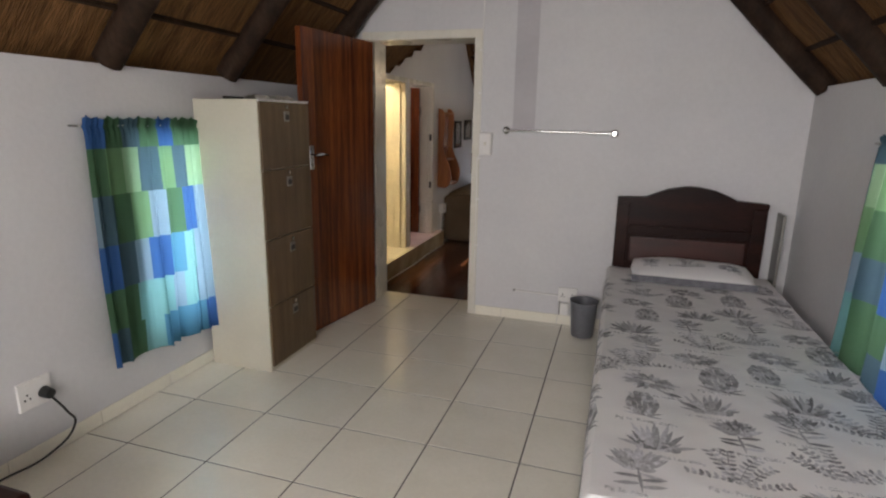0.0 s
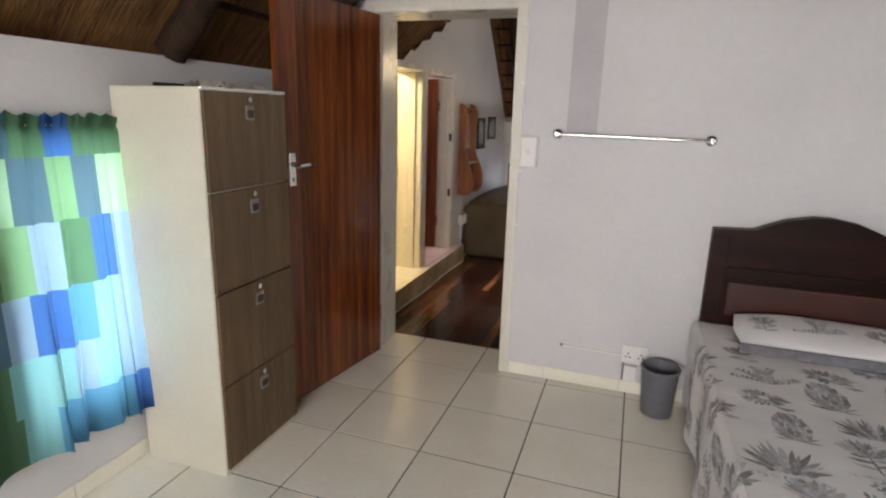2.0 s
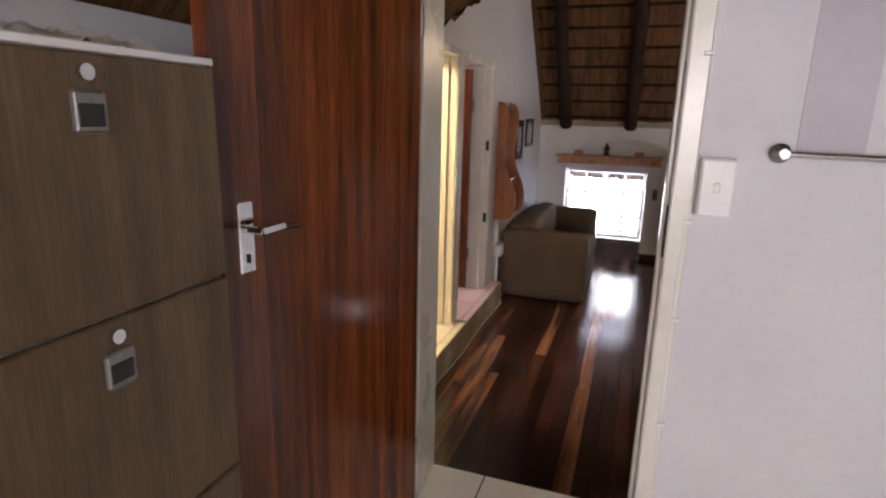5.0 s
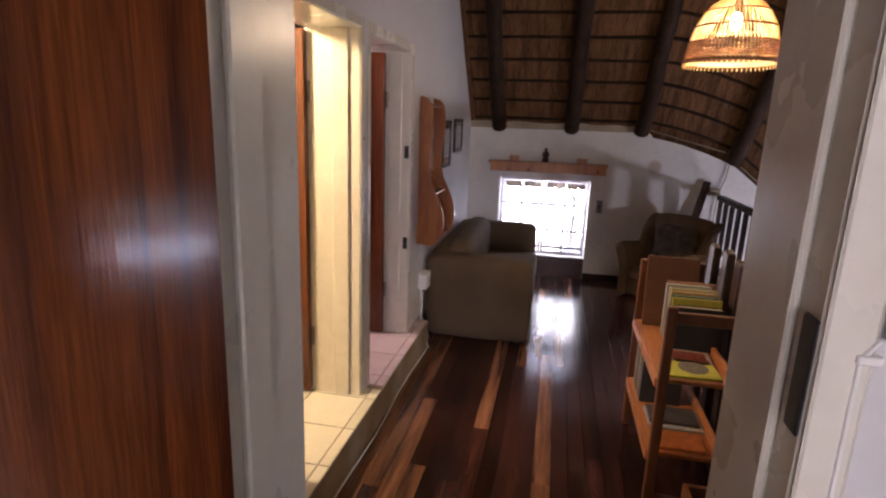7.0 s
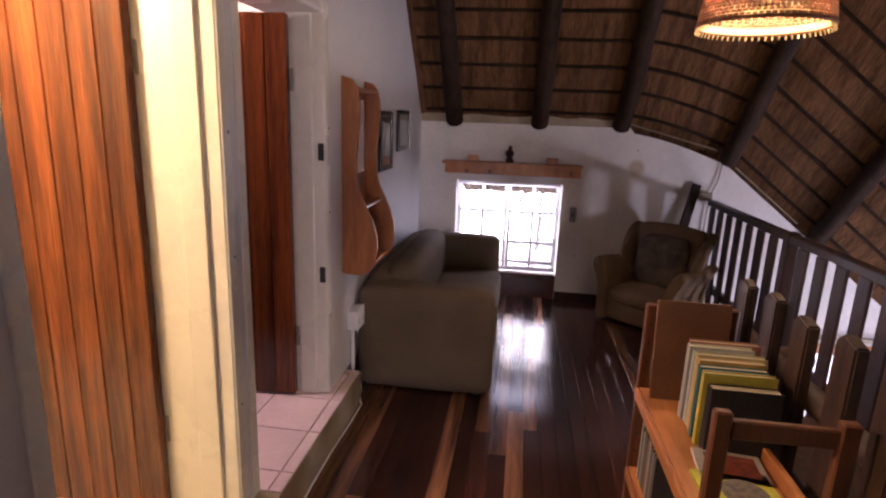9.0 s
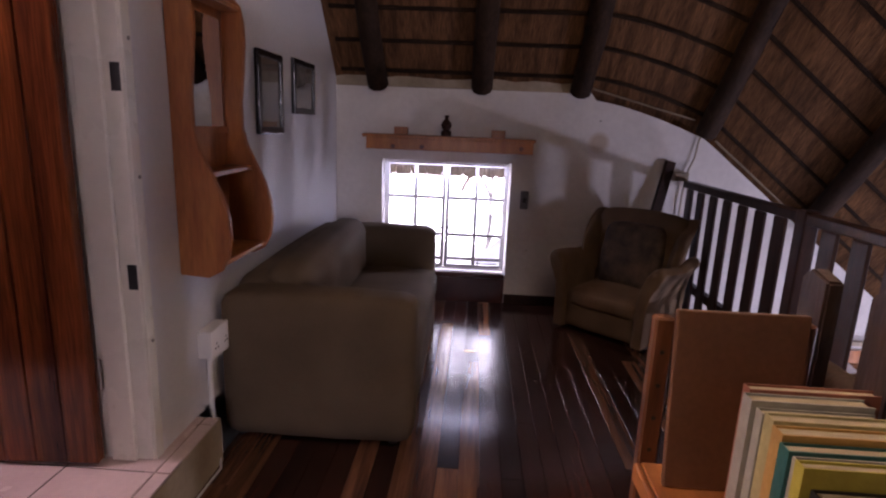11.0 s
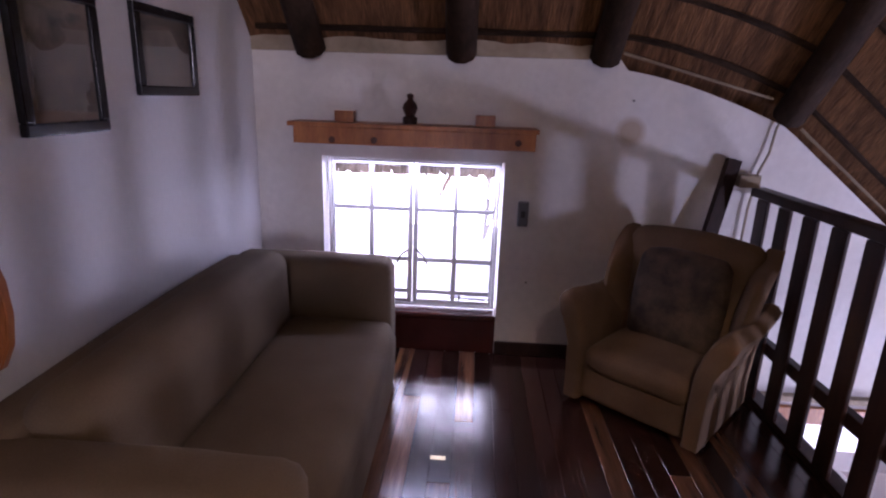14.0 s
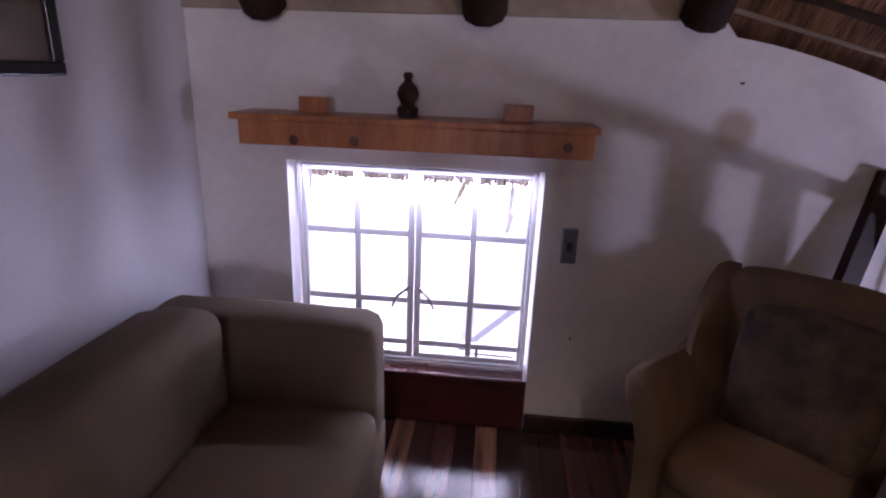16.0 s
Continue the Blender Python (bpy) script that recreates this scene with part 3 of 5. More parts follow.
def curtain(x, y0, y1, z_top, z_bot0, z_bot1, out, phase, label):
    """A gathered cloth on a wire along y; out: +1 or -1, the side into the room."""
    t = thing("curtain", label, "curtain", "bedroom curtains")
    bm = bmesh.new()
    lay = bm.loops.layers.uv.new("cloth")
    tone = bm.loops.layers.uv.new("tone")
    tones = list(CHECKS)
    nx, ny = 300, 60
    def f(u, w):
        zb = z_bot0 + (z_bot1 - z_bot0) * u
        sway = -0.03 * w * (1 - u)
        y = y0 + (y1 - y0) * u + sway * 0.8 + 0.007 * (0.4 + w) * math.sin(2 * (u * 36 + 6.0 * noise.noise((u * 3.5, phase, 0)) + phase))
        amp = (0.013 + 0.024 * w) * (0.75 + 0.5 * noise.noise((u * 4, 8, phase)))
        a = u * 36 + 6.0 * noise.noise((u * 3.5, phase, 0)) + phase
        deep = amp * (math.sin(a) + 0.22 * math.sin(2.3 * a + 1) + 0.8 * noise.noise((u * 9, w * 1.5, phase)))
        gather = 0.008 * math.sin(u * 150 + 2 * noise.noise((u * 11, 3, phase))) * max(0, 1 - w * 9) - 0.010 * math.exp(-((w - 0.032) / 0.012) ** 2)
        z = z_top + (zb - z_top) * w + (0.007 * math.sin(u * 75) + 0.010 * noise.noise((u * 22, 5, phase))) * max(0, 1 - w * 30)
        return (x + out * (0.045 + deep + gather + 0.03 * w), y, z)
    v = sheet(bm, nx, ny, f)
    idx = {q: (i / nx, j / ny) for i, row in enumerate(v) for j, q in enumerate(row)}
    for face in bm.faces:
        cu, cw = [sum(idx[q.vert][k] for q in face.loops) / 4 for k in (0, 1)]
        row = sum(cw > e for e in (0.11, 0.305, 0.495, 0.675, 0.845))
        key = (tones.index(PATCHES[row][int((cu + 0.02 * math.sin(row * 2.1)) % 1 * 6.999 + phase) % 7]) + 0.5) / len(tones)
        for q in face.loops:
            u, w = idx[q.vert]
            q[lay].uv = (u * 6.0 + phase, w * 6.3)
            q[tone].uv = (key, 0.5)
    part("cloth", bm, CLOTH, t, smooth=True)
    part("wire", rod(bmesh.new(), (x + out * 0.022, y0 - 0.03, z_top - 0.035), (x + out * 0.022, y1 + 0.03, z_top - 0.035), 0.004, seg=6), WHITEPL, t, "thin curtain wire")
    for y in (y0 - 0.03, y1 + 0.03):
        part("hook", rod(bmesh.new(), (x, y, z_top - 0.035), (x + out * 0.05, y, z_top - 0.035), 0.005, seg=6), GREYMETAL, t)


curtain(WX, 1.865, 2.57, 1.455, 0.29, 0.25, 1, 0.0, "green and blue checked curtain glowing with daylight")
curtain(EX, 1.75, 2.82, 1.44, 0.45, 0.45, -1, 3.0, "green and blue checked curtain beside the bed")


def casement(name, axis, a, b, z0, z1, at, rows, label, cols=2, sub=2, edge=0.028, stile=(0.022, 0.022), bar=0.010):
    """A white steel window of cols casements; at: the plane of the glass."""
    t = tagged(new(name), label, "window", "", "structure")

    def put(nm, s0, s1, lo, hi, w, parent, material=STEEL_W, off=0.0):
        args = (s0, s1, at - w + off, at + w + off) if axis == "x" else (at - w + off, at + w + off, s0, s1)
        return part(nm, B(*args, lo, hi, bevel=0.003, seg=1), material, parent)
    put("window_frame", a, a + edge, z0, z1, 0.02, t), put("window_frame", b - edge, b, z0, z1, 0.02, t)
    put("window_frame", a + edge, b - edge, z0, z0 + edge, 0.02, t), put("window_frame", a + edge, b - edge, z1 - edge, z1, 0.02, t)
    w = (b - a - 2 * edge) / cols
    lo_z, hi_z = z0 + edge + 0.002, z1 - edge - 0.002
    for c in range(cols):
        s0, s1 = a + edge + c * w, a + edge + (c + 1) * w
        left, right = stile if c == 0 else stile[::-1]
        k = put("casement", s0 + 0.002, s0 + left, lo_z, hi_z, 0.014, t)
        put("stile", s1 - right, s1 - 0.002, lo_z, hi_z, 0.014, k)
        put("rail", s0 + left, s1 - right, lo_z, lo_z + 0.02, 0.0135, k), put("rail", s0 + left, s1 - right, hi_z - 0.02, hi_z, 0.0135, k)
        us = [s0 + left + (s1 - s0 - left - right) * q / sub for q in range(sub + 1)]
        for u in us[1:-1]:
            put("glazing_bar", u - bar, u + bar, lo_z + 0.02, hi_z - 0.02, 0.011, k)
        zz = [lo_z + 0.02] + [z0 + (z1 - z0) * r for r in rows] + [hi_z - 0.02]
        for z in zz[1:-1]:
            for q, (u0, u1) in enumerate(zip(us, us[1:])):
                put("glazing_bar", u0 + (bar if q else 0), u1 - (bar if q < sub - 1 else 0), z - bar, z + bar, 0.0105, k)
        for u0, u1 in zip(us, us[1:]):
            for lo, hi in zip(zz, zz[1:]):
                p = put("pane", u0 + 0.004, u1 - 0.004, lo + 0.004, hi - 0.004, 0.002, k, GLASS)
                p.visible_shadow = False
    return t


STEEL_W = mat("white_painted_steel", (0.80, 0.79, 0.80), (0.74, 0.73, 0.74), rough=0.35, bump=0.03, spread=0.03)
hall_window = casement("window_1", "x", HW[0] + 0.012, HW[1] - 0.012, 0.045, HW[3] - 0.004, YN + 0.085, (0.10, 0.325, 0.665), "white steel casement window low in the hall wall, lit by the yard", edge=0.016, stile=(0.016, 0.028), bar=0.013)
casement("window_2", "y", BW[0] + 0.01, BW[1] - 0.01, BW[2] + 0.01, BW[3] - 0.01, WX - 0.17, (0.5,), "white steel window behind the curtain", cols=1)
casement("window_3", "y", SW[0] + 0.01, SW[1] - 0.01, SW[2] + 0.01, SW[3] - 0.01, EX + 0.15, (0.5,), "white steel window behind the curtain", cols=2, sub=1)
# Assumed window in the south wall, out of view.
casement("window_4", "x", -1.34, 0.34, 1.01, 2.09, -1.76, (0.5,), "wide white steel window, assumed and out of view", cols=2)
for s in (-1, 1):
    bm = rod(bmesh.new(), (-1.4165 + s * 0.022, YN + 0.07, 0.375), (-1.4165 + s * 0.03, YN + 0.055, 0.37), 0.007, seg=8)
    rod(bm, (-1.4165 + s * 0.03, YN + 0.055, 0.37), (-1.4165 + s * 0.062, YN + 0.05, 0.345), 0.006, seg=8)
    rod(bm, (-1.4165 + s * 0.062, YN + 0.05, 0.345), (-1.4165 + s * 0.085, YN + 0.05, 0.295), 0.006, 0.005, seg=8)
    part("window_handle", bm, GREYMETAL, hall_window, "dark window handle", True)
bm = rod(bmesh.new(), (-1.17, YN + 0.08, 0.095), (-1.0, YN + 0.075, 0.095), 0.005, seg=6)
rod(bm, (-1.15, YN + 0.08, 0.08), (-1.15, YN + 0.08, 0.125), 0.007, seg=6)
part("window_stay", bm, GREYMETAL, hall_window)
structure("window_sill", B(HW[0] - 0.0, HW[1] - 0.001, YN - 0.012, YN + 0.13, 0.002, 0.036, bevel=0.006), OXBLOOD, "glossy oxblood painted window sill", "window sill")
structure("window_apron", B(HW[0] + 0.002, HW[1] - 0.002, YN - 0.009, YN - 0.001, HALL, 0.0), OXBLOOD, "oxblood painted strip below the window", "trim")

# ---- bedroom: bed ----
SPREAD = mat("white_bed_linen", (0.86, 0.85, 0.84), (0.81, 0.80, 0.81), rough=0.85, big=3, fine=260, bump=0.15, spread=0.03, gloss=0.2)


def ink_mat():
    """Grey print, each stroke of its own strength."""
    m = mat("grey_botanical_print", (0.45, 0.45, 0.47), (0.32, 0.32, 0.335), rough=0.85, big=60, fine=240, bump=0.05, spread=0.25, gloss=0.2)
    n, l = m.node_tree.nodes, m.node_tree.links
    geo, rg, hs = n.new("ShaderNodeNewGeometry"), n.new("ShaderNodeMapRange"), n.new("ShaderNodeHueSaturation")
    rg.inputs[3].default_value, rg.inputs[4].default_value = 0.55, 1.75
    l.new(geo.outputs["Random Per Island"], rg.inputs[0]), l.new(rg.outputs[0], hs.inputs["Value"])
    l.new(n["Principled BSDF"].inputs["Base Color"].links[0].from_socket, hs.inputs["Color"])
    l.new(hs.outputs[0], n["Principled BSDF"].inputs["Base Color"])
    return m


INK = ink_mat()


def strokes(kind, rg):
    """The leaves of one printed plant about 1 wide: rows of base, tip and half width."""
    out = []
    if kind == 0:      # protea head: fan of pointed petals on a leafy stalk
        for k in range(13):
            a = radians(-62 + 124 * k / 12 + rg.uniform(-4, 4))
            out.append(((0.05 * math.sin(a), 0.02), (0.42 * math.sin(a), 0.03 + 0.44 * math.cos(a) + rg.uniform(-0.05, 0.03)), 0.055))
        for k in range(9):
            a = radians(-80 + 160 * k / 8)
            out.append(((0, 0), (0.22 * math.sin(a), 0.22 * math.cos(a)), 0.05))
        out.append(((0.0, 0.02), (0.04, -0.46), 0.022))
        for k in range(5):
            q = (-1) ** k
            out.append(((0.02, -0.08 - 0.07 * k), (0.02 + q * 0.30, -0.10 - 0.06 * k + rg.uniform(-0.05, 0.1)), 0.035))
    elif kind == 1:    # cone of overlapping scales
        for row in range(8):
            wide = 0.26 * math.sin(math.pi * (row + 1.6) / 10)
            for k in range(6):
                x = -wide + 2 * wide * k / 5
                out.append(((x * 0.85, -0.40 + 0.105 * row), (x * 1.05 + rg.uniform(-0.02, 0.02), -0.22 + 0.105 * row), 0.05))
        for k in range(4):
            q = (-1) ** k
            out.append(((0.0, -0.38), (q * 0.33, -0.42 + 0.08 * k), 0.03))
    elif kind == 2:    # loose spray of small leaves
        for b in range(6):
            a = radians(-75 + 30 * b + rg.uniform(-8, 8))
            px, py = 0.0, -0.30
            for k in range(7):
                qx, qy = px + 0.085 * math.sin(a), py + 0.10 * math.cos(a)
                out.append(((px, py), (qx, qy), 0.008))
                for q in (-1, 1):
                    out.append(((qx, qy), (qx + q * 0.10 * math.cos(a) + 0.04 * math.sin(a), qy + 0.05 - q * 0.06 * math.sin(a)), 0.028))
                px, py, a = qx, qy, a + rg.uniform(-0.25, 0.25)
    elif kind == 3:    # aloe rosette
        for k in range(15):
            a = radians(-78 + 156 * k / 14 + rg.uniform(-5, 5))
            ln = 0.50 + rg.uniform(-0.12, 0.05)
            out.append(((0.12 * math.sin(a), -0.30), (ln * math.sin(a), -0.30 + ln * 1.35 * math.cos(a)), 0.042))
        for k in range(6):
            out.append(((-0.22 + 0.09 * k, -0.36), (-0.15 + 0.09 * k, -0.20), 0.07))
    else:              # wide spiny flower head
        for ring, count in ((0.44, 22), (0.32, 17), (0.20, 11)):
            for k in range(count):
                a = 2 * math.pi * k / count + rg.uniform(-0.08, 0.08)
                ln = ring * rg.uniform(0.85, 1.1)
                out.append(((0.10 * math.cos(a), 0.06 * math.sin(a)), (ln * math.cos(a), 0.68 * ln * math.sin(a)), 0.045))
        out.append(((0.1, -0.2), (0.36, -0.44), 0.025))
        out.append(((0.2, -0.32), (0.46, -0.34), 0.045))
    return out


def printed(bm, surface, cx, cy, size, kind, rg):
    """Lay one printed plant on a cloth; surface gives the place of a point of the cloth."""
    for (ax, ay), (bx, by), w in strokes(kind, rg):
        d = Vector((bx - ax, by - ay))
        side = Vector((-d.y, d.x)).normalized() * w
        row = []
        for u, k in ((0, 0.25), (0.25, 0.8), (0.5, 1.0), (0.75, 0.7), (1.0, 0.08)):
            p = Vector((ax, ay)) + d * u
            row.append([p + side * k, p - side * k])
        vs = [[bm.verts.new(surface(cx + q.x * size, cy + q.y * size)) for q in pair] for pair in row]
        for a, b in zip(vs, vs[1:]):
            bm.faces.new((a[0], a[1], b[1], b[0]))


HEM = mat("grey_woven_hem", (0.20, 0.20, 0.22), (0.13, 0.13, 0.15), rough=0.85, big=30, fine=120, stretch=(1, 1, 1))
bed = thing("bed", "single bed with a dark mahogany headboard", "bed")
BX0, BX1, BY0, BY1, BZ = 0.065, 1.02, 1.36, 3.86, 0.50
top = [(0.068, 0.30), (0.068, 0.984), (0.25, 0.992), (0.29, 1.012), (0.38, 1.05), (0.49, 1.072), (0.56, 1.072), (0.67, 1.052), (0.76, 1.016), (0.80, 0.996), (0.98, 0.984), (0.98, 0.30)]
hb = part("headboard", slab(bmesh.new(), top, "y", 3.895, 3.935), DARKWOOD, bed, "dark mahogany headboard with an arched top")
bmh = bmesh.new()
slab(bmh, [(0.068 + 0.0, 0.984), (0.25, 0.992), (0.29, 1.012), (0.38, 1.05), (0.49, 1.072), (0.56, 1.072), (0.67, 1.052), (0.76, 1.016), (0.80, 0.996), (0.98, 0.984), (0.98, 0.957), (0.80, 0.968), (0.67, 1.022), (0.56, 1.044), (0.49, 1.044), (0.38, 1.02), (0.29, 0.985), (0.25, 0.965), (0.068, 0.957)], "y", 3.878, 3.894)
part("moulding", bmh, DARKWOOD, hb)
part("panel", B(0.17, 0.875, 3.884, 3.894, 0.55, 0.72, bevel=0.006), mat("red_mahogany", (0.060, 0.014, 0.009), (0.035, 0.009, 0.006), rough=0.36, stretch=(1, 1, 5)), hb, "redder sunk panel")
part("stile", B(0.07, 0.15, 3.880, 3.894, 0.3, 0.95, bevel=0.005), DARKWOOD, hb), part("stile", B(0.898, 0.978, 3.880, 3.894, 0.3, 0.95, bevel=0.005), DARKWOOD, hb)
part("mid_rail", B(0.155, 0.893, 3.882, 3.894, 0.74, 0.80, bevel=0.005), DARKWOOD, hb)
part("leg", B(0.07, 0.13, 3.895, 3.935, 0, 0.30, bevel=0.004), DARKWOOD, bed), part("leg", B(0.918, 0.978, 3.895, 3.935, 0, 0.30, bevel=0.004), DARKWOOD, bed)
part("side_rail", B(0.08, 0.11, 1.39, 3.89, 0.16, 0.30, bevel=0.005), DARKWOOD, bed), part("side_rail", B(0.96, 0.99, 1.39, 3.89, 0.16, 0.30, bevel=0.005), DARKWOOD, bed)
part("footboard", B(0.08, 1.0, 1.345, 1.385, 0.05, 0.42, bevel=0.012), DARKWOOD, bed, "dark wooden foot board")
part("leg", B(0.08, 0.14, 1.345, 1.385, 0, 0.05), DARKWOOD, bed), part("leg", B(0.94, 1.0, 1.345, 1.385, 0, 0.05), DARKWOOD, bed)
part("mattress", B(0.09, 0.985, 1.40, 3.87, 0.302, 0.485, bevel=0.04, seg=3), mat("blue_ticking", (0.05, 0.08, 0.30), (0.04, 0.06, 0.24), rough=0.85, fine=150), bed, "blue covered mattress")
bm = bmesh.new()
def drape(u, w):
    x, y = -0.40 + 1.98 * u, 1.28 + 2.60 * w
    side_l, side_r, foot = max(0, BX0 - x), max(0, x - BX1), max(0, BY0 - y)
    z = BZ + 0.008 * noise.noise((x * 4, y * 3, 2)) + 0.004 * noise.noise((x * 13, y * 11, 5))
    px, py = x, y
    fold = 0.018 * math.sin(y * 13 + noise.noise((y * 2, 0, 0)) * 3)
    if side_l:
        px, z = BX0 - 0.03 * min(1, side_l / 0.05) - fold * side_l * 2, z - max(0, side_l - 0.02)
    if side_r:
        px, z = min(BX1 + 0.03 * min(1, side_r / 0.05) + fold * side_r, 1.10), z - max(0, side_r - 0.02)
    if foot:
        py, z = BY0 - 0.045 * min(1, foot / 0.05) + 0.015 * math.sin(x * 17) * foot * 8, z - max(0, foot - 0.02)
    if w > 0.9 and 0.16 < x < 0.95:
        z += 0.002
    return (px, py, max(z, 0.06))
sheet(bm, 110, 120, drape)
bs = thing("bedspread", "white bedspread printed with grey botanical plants", "bedspread")
part("cloth", bm, SPREAD, bs, smooth=True)
bm = bmesh.new()
def hem(u, w):
    x = BX0 - 0.02 + (BX1 - BX0 + 0.04) * u
    return (x, BY0 - 0.047 + 0.008 * math.sin(x * 17) - 0.006 * math.sin(w * 3.14), BZ - 0.052 - 0.045 * w)
sheet(bm, 60, 4, hem)
part("hem", bm, HEM, bs, "grey woven hem", True)
def on_cloth(x, y):
    px, py, z = drape((x + 0.40) / 1.98, (y - 1.28) / 2.60)
    return (px - 0.002 * (x < BX0), py - 0.002 * (y < BY0), z + 0.002)


bm = bmesh.new()
rgp = random.Random(5)
CAPTIONS = ("Fig 2a. Aloe", "Fig 4a. Protea Laurifolia", "Fig 4c. Protea Caffra", "1c. Gloriosa Superba")
lettered = []
for j in range(12):
    for i in range(-2, 5):
        x, y = 0.20 + 0.245 * i + (0.05 if j % 2 else 0.0) + rgp.uniform(-0.015, 0.015), 1.50 + 0.200 * j + (0.09 if i % 2 else 0.0)
        if -0.32 < x < 1.16 and y < 3.72:
            printed(bm, on_cloth, x, y, 0.215 + rgp.uniform(-0.02, 0.03), (i * 2 + j * 3) % 5, rgp)
            if j < 7 and 0.10 < x < 0.95:
                lettered.append((x - 0.09, y - 0.125, CAPTIONS[(i + j) % 4]))
part("print", bm, INK, bs, "grey botanical print")
for x, y, words in lettered:
    txt = bpy.data.curves.new("caption", "FONT")
    txt.body, txt.size, txt.extrude = words, 0.024, 0.0003
    txt.materials.append(INK)
    cap = new("caption", txt)
    cap.parent = bs
    cap.matrix_world = pose(x, y, max(on_cloth(x + 0.03 * k, y)[2] for k in range(8)) + 0.001, 0, 0, 0)
bm = bmesh.new()
def pil(u, w, s):
    a, b = u * 2 - 1, w * 2 - 1
    puff = max(0, 1 - abs(a) ** 3.2) ** 0.55 * max(0, 1 - abs(b) ** 3.0) ** 0.55
    x, y = 0.545 + a * (0.36 - 0.02 * abs(b)), 3.685 + b * (0.165 - 0.012 * abs(a))
    return (x, y, 0.530 + s * 0.052 * puff + 0.05 * (b * 0.5 + 0.5) + 0.008 * noise.noise((x * 8, y * 8, s)))
for s in (1, -0.35):
    sheet(bm, 36, 20, lambda u, w: pil(u, w, s))
bmesh.ops.remove_doubles(bm, verts=bm.verts, dist=0.002)
pl = thing("pillow", "flat pillow in a plant-print case with a grey hem", "pillow")
part("case", bm, SPREAD, pl, smooth=True)
for k, x in enumerate((0.30, 0.52, 0.76)):
    bm = bmesh.new()
    printed(bm, lambda q, w: (q, w, pil(min(1, max(0, ((q - 0.545) / 0.36 + 1) / 2)), min(1, max(0, ((w - 3.685) / 0.165 + 1) / 2)), 1)[2] + 0.004), x, 3.68, 0.17, (k * 2) % 5, rgp)
    part("print", bm, INK, pl, "grey botanical print")
part("hem", B(0.19, 0.90, 3.513, 3.522, 0.508, 0.552, bevel=0.004), HEM, pl, "grey woven hem")
tagged(link("board", B(1.045, 1.062, 3.80, 3.95, 0.35, 0.93, bevel=0.003), GREYMETAL), "thin grey board propped behind the bed", "board")

# ---- bedroom: small things ----
bn = thing("waste_bin", "small grey plastic waste bin on the tiles", "waste bin")
bm = turned(bmesh.new(), [(0.0, 0.004), (0.072, 0.0), (0.076, 0.006), (0.092, 0.245), (0.098, 0.25), (0.098, 0.258), (0.091, 0.258), (0.087, 0.245), (0.071, 0.012), (0, 0.012)], (-0.095, 3.79, 0.002), 32)
part("bucket", bm, GREYPL, bn, smooth=True)
tr = thing("towel_rail", "chrome towel rail screwed to the wall", "towel rail")
part("bar", rod(bmesh.new(), (-0.73, Y1 - 0.06, 1.405), (0.015, Y1 - 0.06, 1.398), 0.0095, seg=14), CHROME, tr, smooth=True)
for x, z in ((-0.725, 1.405), (0.010, 1.398)):
    b = part("bracket", rod(bmesh.new(), (x, Y1 - 0.075, z), (x, Y1, z), 0.012, 0.015, seg=14), CHROME, tr, smooth=True)
    part("rosette", turned(bmesh.new(), [(0.0, 0.0), (0.012, 0.0), (0.024, -0.006), (0.026, -0.012)], (0, 0, 0), 18), CHROME, b).matrix_world = pose(x, Y1 - 0.012, z, -90, 0, 0)
sb = thing("light_switch", "white surface-mounted light switch box", "switch")
part("box", B(-0.915, -0.825, Y1 - 0.052, Y1 - 0.0005, 1.225, 1.385, bevel=0.006), WHITEPL, sb)
part("plate", B(-0.911, -0.829, Y1 - 0.060, Y1 - 0.052, 1.229, 1.381, bevel=0.004), WHITEPL, sb)
part("rocker", B(-0.878, -0.862, Y1 - 0.065, Y1 - 0.060, 1.295, 1.32, bevel=0.002, seg=1), STEEL, sb)
cd = thing("cable", "white painted cable clipped beside the door frame", "cable")
bm = rod(bmesh.new(), (-0.918, Y1 - 0.005, 2.4), (-0.918, Y1 - 0.005, 1.40), 0.004, seg=6)
rod(bm, (-0.918, Y1 - 0.005, 1.40), (-0.90, Y1 - 0.005, 1.383), 0.004, seg=6)
rod(bm, (-0.918, Y1 - 0.005, 1.225), (-0.935, Y1 - 0.005, 1.20), 0.004, seg=6)
rod(bm, (-0.935, Y1 - 0.005, 1.20), (-0.93, Y1 - 0.005, 0.08), 0.004, seg=6)
part("run", bm, WHITEPL, cd)
for z in (1.95, 1.66, 1.2, 0.9, 0.55):
    part("clip", B(-0.940, -0.912, Y1 - 0.011, Y1 - 0.0006, z - 0.006, z + 0.006, bevel=0.002, seg=1), WHITEPL, cd)


